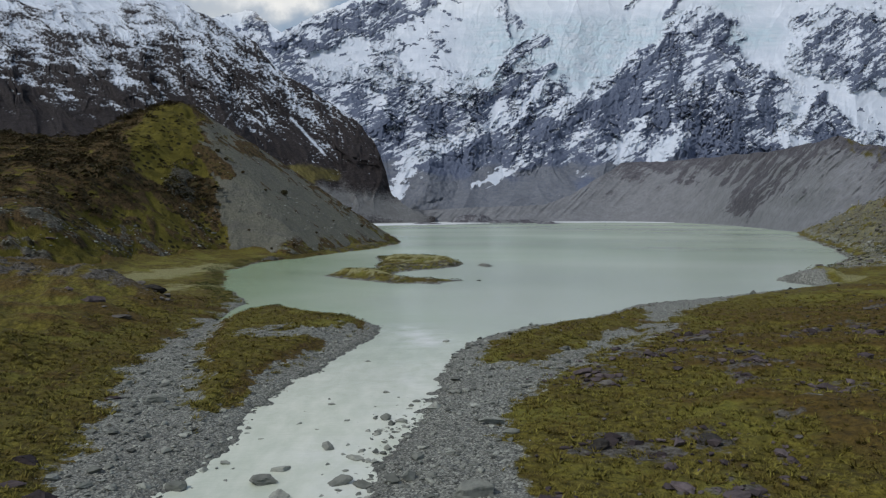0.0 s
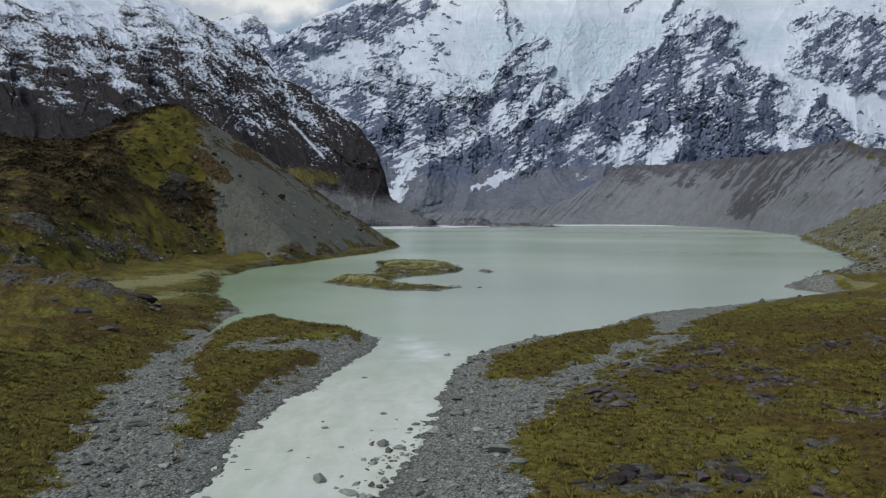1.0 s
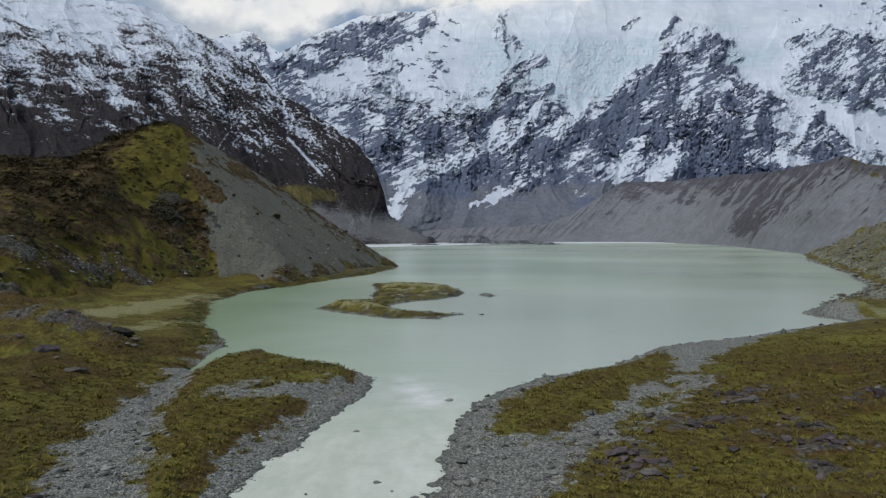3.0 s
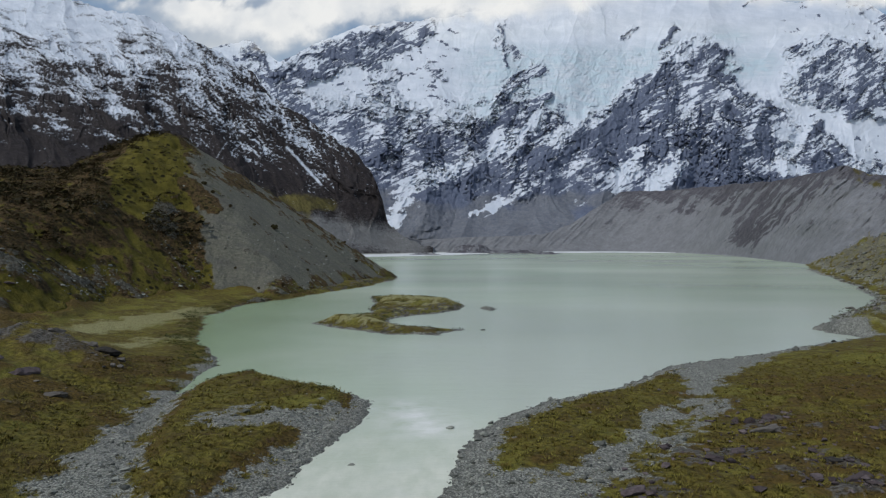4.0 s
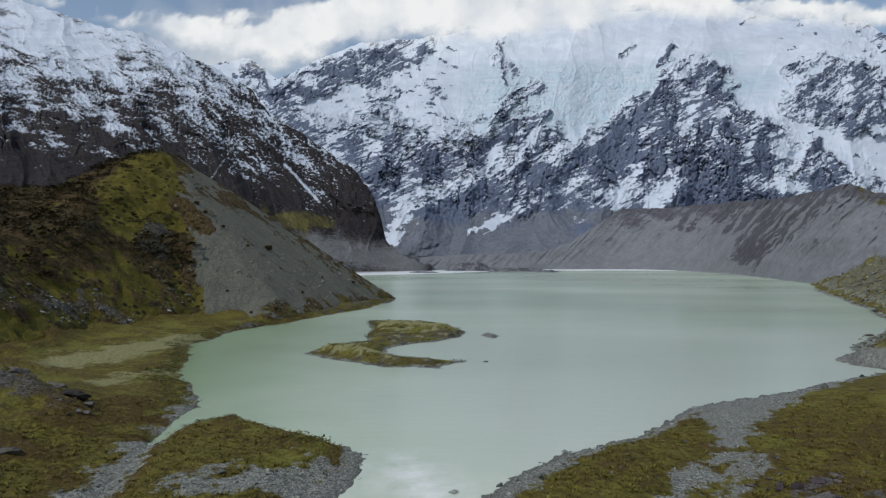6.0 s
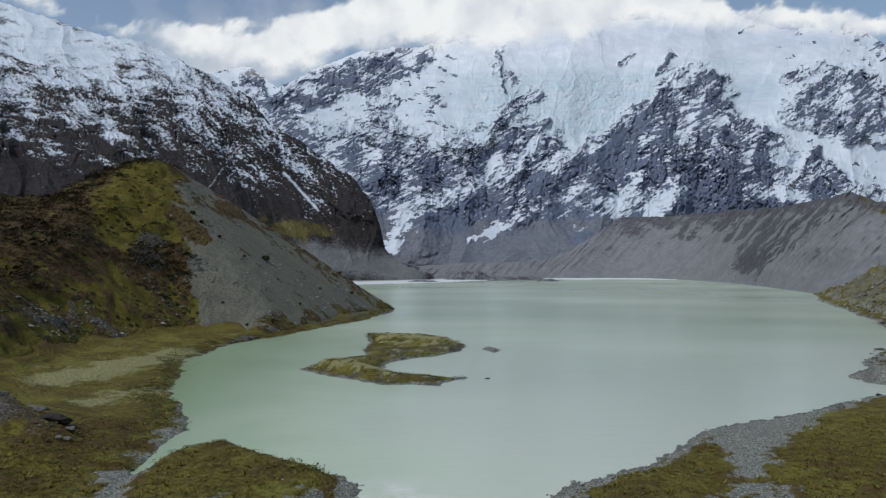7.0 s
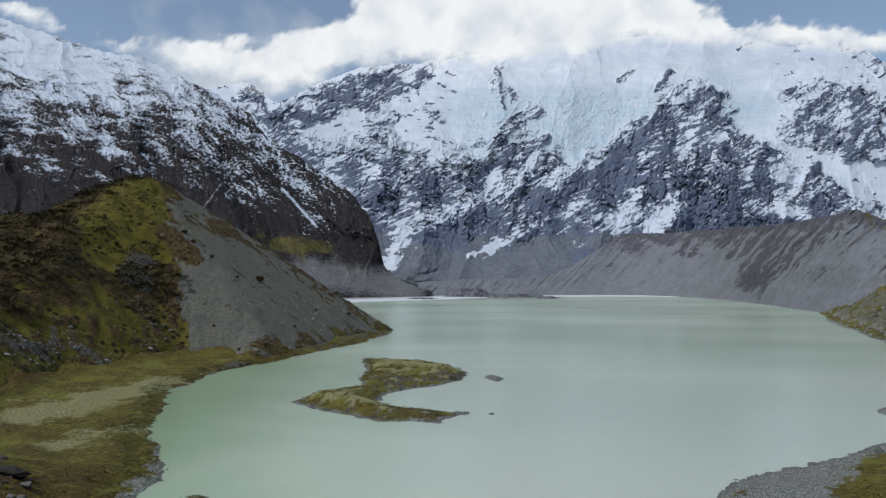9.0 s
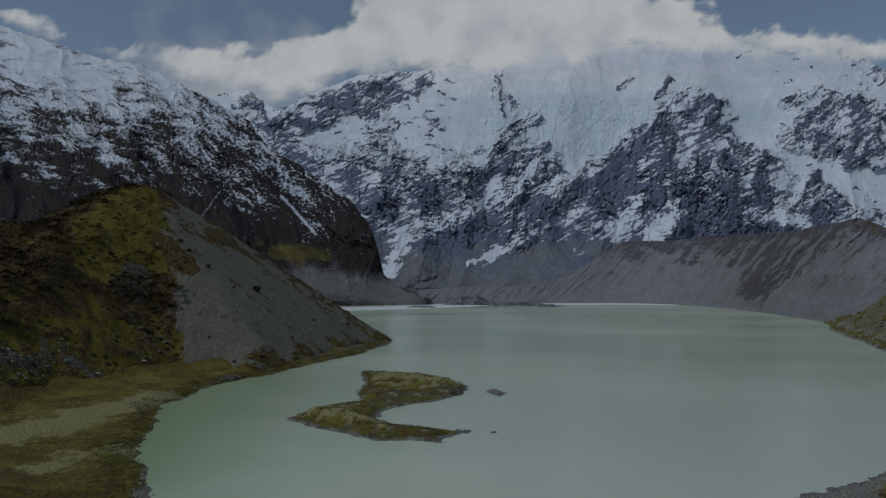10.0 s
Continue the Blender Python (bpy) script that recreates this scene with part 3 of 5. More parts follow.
# ---- the moraine hill ----
HA, HR = np.meshgrid(np.radians(np.linspace(-44, -1.5, 430)), np.geomspace(235, 800, 260))
HX, HY = HR * np.sin(HA), HR * np.cos(HA) - 18.0
hz, raw, m1, m2, m3, crest = moraine(HX, HY)
floor_z = plan(HX, HY)[0]
HZ = np.where(hz > floor_z - 0.2, hz, floor_z - 2.0)
sward = ease((inside(HX, HY, SWARD) + 7 * m2 + 5 * m3) / 7, -1, 1)
tongue = ease(capsule(HX, HY, -150, 440, -133, 431, 6.5) + 0.35 * m2 + 0.3 * m3, 0.35, 0.6)
h_heath = ease(0.95 - 1.3 * sward + 0.9 * tongue + 0.5 * m1 + 0.9 * m2 + 0.8 * m3 - 0.50 * (1 - ease(hz, 14, 40)) + 0.6 * fbm(HX / 9, HY / 14, 4, 66), 0.25, 0.75)
h_stony = ease(m1 * 0.7 + m2 * 1.1 + 0.5 * m3 + 0.42 * (1 - ease(hz, 10, 34)) * ease(-HX, 120, 150) - 0.30, 0.0, 0.6) * (1 - ease(hz, 45, 60))
grown = 1.3 * capsule(HX, HY, -82, 368, -36, 540, 10) * ease(m2 + 0.5 * m3, -0.3, 0.2)
grown = np.maximum(grown, ease(hz - crest + 0.13 * (540 - HY).clip(0, None), -9, -1) * ease(m2 + m3, -0.3, 0.2) * (HX > -150)).clip(0, 1)
grown = np.maximum(grown, 0.9 * ease(m2 + 0.8 * m3 + 0.5 * ease(HY, 470, 540) - 0.35 * ease(hz - crest + 25, -10, -30), 0.45, 0.8))
hill = sheet("moraine_hill", HX, HY, HZ, MORAINE, dict(raw=raw * (1 - 0.95 * grown) * (1 - tongue), heath=h_heath, stony=h_stony))
tagged(hill, "old moraine hill, olive heath above and raw grey scree below", "hill", kind="structure")

# ---- mountains: each a slope that leans back from the lake, with ribs and gullies ----
EYE_X, EYE_Y, EYE_Z = -2.0, 56.0, 37.0


def slope(name, bearings, top, base, lean, cols, rows, relief, foot, back_rows=16):
    """A mountainside over bearings (tangents from the valley's mouth). top: skyline elevation; base: distance of the foot;
    lean: how far it leans back; relief(b, e, share): metres of forward relief. Returns the arrays of its points."""
    b = np.linspace(*bearings, cols)
    sky_line, near = top(b), base(b)
    share = np.linspace(0, 1, rows)[:, None]
    low = (foot - EYE_Z) / near
    e = low + (sky_line - low) * share
    bb = np.broadcast_to(b, e.shape)
    dist = near / (1 - lean * (e - low))
    dist = dist - relief(bb, e, share) * ease(share, 0.0, 0.04)
    k = np.arange(1, back_rows + 1)[:, None] / back_rows
    e_back = sky_line * (1 - 0.55 * k)
    dist = np.concatenate([dist, dist[-1] + k * 500.0 * np.ones_like(b)])
    e, bb = np.concatenate([e, e_back]), np.broadcast_to(b, dist.shape)
    return EYE_X + bb * dist, EYE_Y + dist, EYE_Z + e * dist, bb, e


def skyline(points, rough, seed):
    """Skyline from bearing and elevation, both in thousandths."""
    px, pe = np.array(points, float).T / 1000

    def top(b):
        return np.interp(b, px, pe) + rough * (fbm(b * 38, b * 0 + seed, 6, seed, 0.55) + 0.25 * ridged(b * 60, b * 0 + 3, 3, seed + 4) - 0.15)

    return top


# left mountain
LEFT_SKY = [(-900, 440), (-755, 417), (-632, 376), (-583, 360), (-534, 343), (-484, 327), (-419, 315), (-362, 286), (-305, 258), (-272, 237), (-247, 205),
            (-174, 156), (-125, 123), (-100, 91), (-84, 50), (-76, 18), (-60, 2), (-27, -16), (-5, -22)]


def left_parts(b, e):
    """Spurs, runnels and layers of the flank, in thousandths of bearing and elevation."""
    u, v = b * 1000, e * 1000
    wu, wv = u + 9 * fbm(u / 40, v / 40, 4, 76), v + 9 * fbm(u / 40 + 7, v / 40, 4, 77)
    spurs = 30 * ridged((u + 0.55 * v) / 130 + 0.3 * fbm(u / 90, v / 90, 3, 74), (v - 0.5 * u) / 300, 3, 71, 0.5) + 34 * fbm(u / 260, v / 260, 2, 73)
    gx = np.gradient(spurs, axis=1) / np.gradient(u, axis=1) / 1.6 - 0.85
    gy = np.gradient(spurs, axis=0) / np.maximum(np.gradient(v, axis=0), 0.2) / 1.6 + 1.0
    runs = gullies(wu, wv, gx.clip(-2, 2), gy.clip(0.1, 2.5), 52, 4, 78, 0.13, 0.44)
    fall = ease(b, -0.45, -0.30)
    sag = wv + 0.12 * spurs + 0.25 * runs
    layers = beds(wu, sag, -11, 79, 10, 52) * (1 - fall) + beds(wu, sag, -36, 82, 8, 42) * fall
    return u, v, spurs, runs, layers, fall


def left_relief(b, e, share):
    u, v, spurs, runs, layers, fall = left_parts(b, e)
    calm = ease(e, 0.22, 0.33) * (1 - fall)
    heathy = 1 - 0.65 * (1 - ease(e, 0.11, 0.19)) * (1 - 0.5 * fall)
    return (spurs + heathy * ((1.7 - 1.2 * calm) * runs + 5.0 * layers)) * ease(e, -0.02, 0.05)


X, Y, Z, B, E = slope("left", (-0.86, -0.01), skyline(LEFT_SKY, 0.006, 75), lambda b: np.interp(b, (-0.9, -0.35, -0.08, 0.0), (900, 1150, 1330, 1360)),
                      1.25, 800, 330, left_relief, -2.0)
u, v, spurs, runs, layers, fall = left_parts(B, E)
snow_line = np.interp(B, (-0.8, -0.63, -0.42, -0.26, -0.15, -0.1), (0.212, 0.204, 0.192, 0.156, 0.128, 0.125))
speck = fbm(u / 4.5, v / 3.2, 3, 81, 0.75)
climb = (E - snow_line) / 0.085 + 0.55 * fbm(u / 80, v / 50, 4, 82, 0.6)
ledge, hollow = unit(level(X, Y, Z)), -unit(runs)
full = ease(climb, 0.35, 1.5) * (1 - 0.6 * ease(B, -0.42, -0.27))
patch = unit(beds(u, v, -14, 87, 30, 110)) * (1 - fall) + unit(beds(u, v, -42, 88, 26, 90)) * fall
l_snow = -1.75 + 1.5 * ease(climb, -0.7, 0.6) + 1.75 * full - 0.75 * unit(layers) + 0.40 * ledge + 0.45 * hollow * (1 - 0.6 * full) + 0.62 * unit(speck) * (1 - 0.6 * full) * (1 + 0.5 * fall) + 0.40 * patch * (1 - 0.5 * fall) - 0.25 * fall
l_snow = 0.5 + 0.20 * l_snow - 0.42 * (1 - ease(climb, -1.05, -0.30))
l_snow = np.maximum(l_snow, 0.72 * capsule(B, E, -0.222, 0.128, -0.173, 0.074, 0.0026) + 0.22 * speck + 0.3 * fbm(u / 13, v / 20, 2, 85) + 0.05)
l_snow = np.maximum(l_snow, 0.45 * capsule(B, E, -0.31, 0.135, -0.335, 0.10, 0.002) + 0.3 * speck - 0.02)
l_scree = 1.1 * capsule(B, E, -0.19, 0.010, -0.04, -0.014, 0.022) + 0.3 * fbm(u / 20, v / 40, 3, 83)
l_grass = 0.95 * capsule(B, E, -0.225, 0.049, -0.158, 0.044, 0.010) + 0.55 * capsule(B, E, -0.30, 0.07, -0.20, 0.04, 0.03) * (0.6 + fbm(u / 26, v / 26, 3, 84))
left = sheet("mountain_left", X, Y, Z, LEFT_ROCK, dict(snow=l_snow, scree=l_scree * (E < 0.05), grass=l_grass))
tagged(left, "dark rocky mountain flank dusted with fresh snow", "mountain", kind="structure")

# far massif with its hanging glacier
FAR_SKY = [(-420, 255), (-353, 266), (-321, 274), (-272, 282), (-248, 266), (-231, 250), (-175, 279), (-110, 304), (-12, 312), (103, 333), (185, 346), (308, 351),
           (432, 357), (465, 345), (506, 335), (547, 339), (597, 364), (613, 335), (652, 312), (760, 300)]
# bearing, elevation of both ends, half width (thousandths), strength: rock below 0, snow above
# outlines of the bare rock, in the same thousandths
EAST_EDGE = [(555, 268), (583, 283), (640, 268), (660, 167), (590, 172), (506, 197), (493, 228)]
HORN_EDGE = [(545, 160), (585, 127), (625, 104), (610, 85), (493, 68), (510, 100), (525, 135)]
RIB_EDGE = [(350, 258), (388, 251), (426, 209), (492, 165), (496, 105), (457, 75), (346, 62), (200, 50), (35, 49), (106, 82), (187, 142), (241, 190), (285, 234)]
WEST_EDGE = [(-242, 205), (-200, 258), (-149, 274), (-106, 288), (-59, 309), (-6, 309), (-9, 288), (-39, 268), (-76, 252), (-126, 238), (-159, 229), (-193, 212)]
ROCK_LINE = [(-360, 255), (-240, 225), (-170, 195), (-60, 185), (0, 160), (50, 170), (100, 200), (150, 190), (200, 150), (260, 190), (480, 170), (510, 115), (680, 100)]
WEST_RIBS = [(90, 306, 92, 285, 4, -0.9), (80, 278, 108, 262, 11, -0.85), (92, 258, 94, 242, 5, -0.8), (145, 247, 92, 203, 10, -1.15), (260, 180, 130, 95, 24, -0.9), (264, 288, 276, 302, 5, -1.0),
             (-207, 262, -12, 300, 14, -1.3), (-239, 215, -225, 245, 9, -1.0), (-60, 130, 60, 170, 40, -0.55), (-275, 272, -240, 232, 10, -1.2), (115, 166, 158, 200, 9, -1.6), (-100, 238, -66, 226, 9, -1.1),
             (-16, 244, 4, 230, 8, -1.0), (-88, 214, -60, 196, 14, -0.9)]
EAST_RIBS = [(355, 262, 300, 200, 17, -1.5), (388, 251, 360, 120, 34, -1.1), (426, 209, 492, 160, 20, -0.9), (480, 160, 457, 85, 24, -1.0), (549, 160, 546, 125, 9, -1.5), (535, 112, 575, 82, 22, -1.4),
             (442, 334, 462, 338, 3, -0.9), (596, 346, 645, 298, 12, -1.3), (500, 260, 545, 284, 9, -1.0), (540, 282, 557, 294, 5, -0.9), (515, 235, 640, 200, 20, -1.3), (575, 278, 650, 240, 13, -0.95),
             (560, 262, 600, 235, 10, -1.1), (341, 301, 322, 275, 6, -1.2)]
# crests of the spurs that stand out of the face: bearing, elevation of both ends, half width, metres of height
SPUR_CRESTS = [(350, 258, 385, 243, 40, 70), (385, 243, 418, 208, 55, 95), (418, 208, 444, 174, 50, 80), (444, 174, 496, 145, 34, 55), (385, 243, 400, 191, 60, 100), (400, 191, 418, 145, 60, 105),
               (418, 145, 422, 80, 50, 85), (350, 258, 287, 218, 26, 45), (287, 218, 239, 191, 30, 45), (239, 191, 182, 153, 30, 40), (326, 208, 291, 116, 36, 55), (387, 204, 357, 137, 34, 70),
               (357, 137, 345, 91, 32, 55), (239, 191, 225, 110, 32, 50), (182, 153, 120, 80, 32, 50)]
EAST_CRESTS = [(546, 158, 588, 124, 34, 60), (588, 124, 614, 99, 26, 40), (546, 158, 518, 137, 30, 55), (518, 137, 500, 78, 28, 40), (546, 158, 540, 78, 34, 60), (592, 275, 562, 266, 30, 50),
               (562, 266, 510, 225, 34, 55), (592, 275, 605, 215, 40, 65), (562, 266, 540, 195, 34, 50), (646, 229, 618, 187, 40, 60)]
WEST_CRESTS = [(-227, 250, -157, 270, 26, 45), (-157, 270, -87, 296, 28, 50), (-157, 270, -185, 225, 26, 40), (-87, 296, -105, 258, 22, 35), (-140, 229, -87, 212, 34, 50), (-87, 212, -39, 187, 36, 55),
               (-39, 187, 31, 162, 36, 55), (-87, 212, -75, 130, 38, 60), (-39, 187, -20, 110, 38, 60), (31, 162, 45, 95, 38, 55), (-20, 85, -25, 30, 44, 60), (148, 214, 87, 204, 22, 35),
               (87, 204, 22, 170, 26, 35), (160, 195, 95, 100, 30, 45), (90, 308, 92, 239, 22, 35)]
EAST_DRIFTS = [(492, 262, 508, 186, 11, 1.3), (506, 186, 500, 100, 14, 1.1), (500, 100, 530, 83, 8, 1.0), (600, 105, 660, 75, 14, 1.2), (214, 110, 113, 60, 5, 0.8), (286, 124, 279, 106, 4, 1.4),
               (277, 104, 270, 90, 11, 1.9), (268, 88, 257, 74, 16, 1.9), (350, 108, 334, 94, 6, 1.8), (330, 90, 306, 75, 13, 1.9), (262, 218, 165, 138, 12, 1.2)]
WEST_DRIFTS = [(-70, 16, -44, 78, 11, 1.5), (113, 62, 78, 43, 8, 1.4), (78, 43, 38, 30, 4, 1.1), (150, 172, 84, 126, 8, 1.1), (84, 126, -5, 86, 10, 1.2), (-5, 86, -45, 72, 8, 1.2),
               (-160, 205, 20, 200, 16, 0.45)]


def far_features(b, e, rows):
    total = np.zeros_like(b)
    for b1, e1, b2, e2, w, s in rows:
        total = total + s * capsule(b, e, b1 / 1000, e1 / 1000, b2 / 1000, e2 / 1000, w / 1000)
    return total


def far_parts(b, e):
    """The bareness, the spurs, and the runnels and layers that break the rock of the face, in thousandths."""
    u, v = b * 1000, e * 1000
    wu, wv = u + 11 * fbm(u / 45, v / 45, 4, 117, 0.6), v + 11 * fbm(u / 45 + 9, v / 45, 4, 118, 0.6)
    rib = inside(wu, wv, RIB_EDGE) / 11
    crag = np.maximum.reduce([inside(wu, wv, WEST_EDGE) / 8, inside(wu, wv, EAST_EDGE) / 12, inside(wu, wv, HORN_EDGE) / 8])
    low = (np.interp(b, *(np.array(ROCK_LINE).T / 1000)) - wv / 1000) / 0.035
    bare = np.maximum.reduce([rib, crag, low.clip(-2, 0.75), -1.0 - 1.9 * far_features(wu / 1000, wv / 1000, WEST_RIBS + EAST_RIBS)])
    hard = ease(bare + 0.9 * fbm(u / 29, v / 21, 5, 115, 0.6), -0.6, 0.6)
    stand = np.zeros_like(b)
    for b1, e1, b2, e2, w, high in SPUR_CRESTS + EAST_CRESTS + WEST_CRESTS:
        dx, dy = b2 - b1, e2 - e1
        t = (((wu - b1) * dx + (wv - e1) * dy) / (dx * dx + dy * dy)).clip(0, 1)
        stand = np.maximum(stand, high * (1 - np.hypot(wu - b1 - t * dx, wv - e1 - t * dy) / w))
    broad = 50 * ridged(u / 170, v / 230, 3, 101, 0.5) + 14 * hard + (0.4 + 0.75 * hard) * stand
    gx = np.gradient(broad, axis=1) / np.gradient(u, axis=1) / 3.0
    gy = np.gradient(broad, axis=0) / np.maximum(np.gradient(v, axis=0), 0.2) / 3.0 + 1.0
    runs = gullies(wu, wv, gx.clip(-1.6, 1.6), gy.clip(0.15, 2.5), 54, 4, 102, 0.13, 0.42)
    sag = wv + 0.10 * broad + 0.25 * runs
    spur = ease(b, 0.0, 0.10) * (1 - ease(b, 0.37, 0.41)) + ease(b, 0.50, 0.54)
    layers = beds(wu, sag, 31, 103, 10, 60, 0.25) * spur + beds(wu, sag, -4, 106, 10, 60, 0.25) * (1 - spur)
    banks = beds(wu, sag, 33, 108, 30, 120) * ease(b, -0.2, 0.0) * (1 - ease(b, 0.37, 0.41)) + beds(wu, sag, -18, 109, 26, 90) * (ease(b, 0.37, 0.41) + 1 - ease(b, -0.2, 0.0))
    seracs = (1 - hard) * ease(v, 170, 205) * (1 - ease(v, 262, 285)) * ease(u, 0, 70) * (1 - ease(u, 400, 470))
    ice = ridged((u * 0.90 + v * 0.44) / 19 + 1.3 * fbm(u / 26, v / 20, 4, 107, 0.6), (v * 0.90 - u * 0.44) / 12 + 1.1 * fbm(u / 22 + 4, v / 18, 4, 109, 0.6), 5, 135, 0.7)
    return u, v, hard, broad, runs, layers, seracs, ice, banks


def far_relief(b, e, share):
    u, v, hard, broad, runs, layers, seracs, ice, banks = far_parts(b, e)
    return broad + ((0.8 + 2.2 * hard) * runs + (3.0 + 3.5 * hard) * layers + 4.5 * seracs * ice) * ease(e, 0.005, 0.09)


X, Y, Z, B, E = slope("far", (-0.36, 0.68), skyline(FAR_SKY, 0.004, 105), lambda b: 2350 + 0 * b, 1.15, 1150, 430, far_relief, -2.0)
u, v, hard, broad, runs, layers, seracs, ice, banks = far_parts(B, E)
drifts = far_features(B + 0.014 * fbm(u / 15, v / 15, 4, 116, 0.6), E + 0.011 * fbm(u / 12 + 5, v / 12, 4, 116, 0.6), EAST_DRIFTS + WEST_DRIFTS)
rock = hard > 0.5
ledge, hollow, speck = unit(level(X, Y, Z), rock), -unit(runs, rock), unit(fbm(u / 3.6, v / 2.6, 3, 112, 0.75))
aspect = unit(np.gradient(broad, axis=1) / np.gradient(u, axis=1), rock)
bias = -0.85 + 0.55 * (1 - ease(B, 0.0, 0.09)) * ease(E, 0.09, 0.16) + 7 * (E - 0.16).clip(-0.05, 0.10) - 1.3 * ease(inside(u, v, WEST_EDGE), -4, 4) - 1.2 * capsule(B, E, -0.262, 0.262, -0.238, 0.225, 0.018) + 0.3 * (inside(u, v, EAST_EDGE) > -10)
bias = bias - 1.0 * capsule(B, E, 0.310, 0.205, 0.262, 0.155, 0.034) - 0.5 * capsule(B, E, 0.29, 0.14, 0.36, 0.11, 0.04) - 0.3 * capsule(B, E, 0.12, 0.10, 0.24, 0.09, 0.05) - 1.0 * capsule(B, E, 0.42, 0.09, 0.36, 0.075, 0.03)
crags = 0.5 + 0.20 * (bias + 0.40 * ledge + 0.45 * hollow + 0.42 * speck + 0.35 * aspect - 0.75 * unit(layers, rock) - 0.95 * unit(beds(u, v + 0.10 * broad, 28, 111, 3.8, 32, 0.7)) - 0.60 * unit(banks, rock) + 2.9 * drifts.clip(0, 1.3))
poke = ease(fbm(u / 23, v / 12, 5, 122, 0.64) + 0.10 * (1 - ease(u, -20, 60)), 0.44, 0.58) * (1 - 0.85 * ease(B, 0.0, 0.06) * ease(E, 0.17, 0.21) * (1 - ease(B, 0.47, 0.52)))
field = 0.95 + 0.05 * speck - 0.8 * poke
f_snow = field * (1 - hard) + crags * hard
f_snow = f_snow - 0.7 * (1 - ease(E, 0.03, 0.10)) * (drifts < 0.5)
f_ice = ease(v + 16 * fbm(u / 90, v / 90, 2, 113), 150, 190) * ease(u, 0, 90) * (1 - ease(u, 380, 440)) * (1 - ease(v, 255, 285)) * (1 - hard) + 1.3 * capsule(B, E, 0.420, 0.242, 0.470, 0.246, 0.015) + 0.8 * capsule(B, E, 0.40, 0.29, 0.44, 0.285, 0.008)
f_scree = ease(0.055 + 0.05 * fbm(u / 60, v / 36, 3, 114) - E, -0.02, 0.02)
far = sheet("mountain_far", X, Y, Z, FAR_HAZED_ROCK, dict(snow=f_snow.clip(-0.8, 1.25), scree=0.75 * f_scree, grass=0 * E, ice=f_ice))
tagged(far, "glaciated mountain face of rock and snow, coloured blue-grey for haze", "mountain", kind="structure")

# the raw moraine wall round the head of the lake
WALL_SKY = [(-90, -26), (-68, -23), (-11, -10), (61, -3), (150, 0), (191, 16), (223, 36), (264, 63), (346, 65), (427, 72), (497, 77), (560, 88), (606, 98), (640, 85), (700, 80), (900, 85)]


def wall_relief(b, e, share):
    p, q = b * 1300, e * 1300
    gully = ridged((p - 0.9 * q) / 38 + 0.4 * fbm(p / 90, q / 90, 2, 120), (q + 0.5 * p) / 260, 4, 121, 0.55)
    return gully * (5 + 9 * ease(b, 0.36, 0.56)) * (0.6 + 1.2 * gnoise(p / 130, q / 60, 129)) * (1 - 0.8 * ease(b, 0.58, 0.66)) * ease(share, 0.25, 0.7) + 14 * fbm(p / 160, q / 90, 3, 122) + 3.5 * ridged((p - 0.9 * q) / 15, (q + 0.5 * p) / 80, 3, 124, 0.6) * ease(share, 0.1, 0.5)


def wall_foot(b):
    spread = np.linspace(-0.11, 0.11, 23)
    return np.mean([np.interp(b + k, (-0.1, 0.0, 0.34, 0.43, 0.5, 0.56, 0.7, 0.9), (1430, 1480, 1470, 1100, 770, 660, 560, 520)) for k in spread], 0)


X, Y, Z, B, E = slope("wall", (-0.09, 0.9), skyline(WALL_SKY, 0.0022, 125), wall_foot,
                      1.5, 560, 130, wall_relief, -1.5)
p, q = B * 1300, E * 1300
upper = E - np.interp(B, np.array(WALL_SKY).T[0] / 1000, np.array(WALL_SKY).T[1] / 1000)
streaks = unit(beds(p * 0.74 - q * 0.67 + 8 * fbm(p / 40, q / 40, 3, 130), p * 0.67 + q * 0.74, 90, 126, 9, 150))
lumps = unit(fbm(p / 50, q / 24, 4, 127, 0.6))
gash = capsule(B, E, 0.455, 0.012, 0.545, 0.080, 0.040) + 0.45 * capsule(B, E, 0.30, 0.045, 0.50, 0.055, 0.016)
w_rock = 0.9 * ease(upper + 0.008 * lumps + 0.006 * streaks, -0.034, -0.008) * ease(B, 0.20, 0.28) + ease(0.85 * gash + 0.42 * streaks * gash.clip(0.3, 1) + 0.12 * lumps, 0.40, 0.85)
w_rock = w_rock + 0.25 * ease(streaks, 0.3, 1.4) * ease(B, 0.25, 0.40)
w_grass = 0.8 * capsule(B, E, 0.63, 0.085, 0.75, 0.05, 0.03) * (0.5 + fbm(p / 20, q / 14, 3, 128)) + 0.8 * capsule(B, E, 0.62, 0.115, 0.72, 0.11, 0.014)
wall = sheet("moraine_wall", X, Y, Z, WALL_ROCK, dict(snow=-1 + 0 * E, scree=(1 - 0.85 * w_rock).clip(0, 1), grass=w_grass))
tagged(wall, "gullied grey moraine wall above the lake", "moraine", kind="structure")

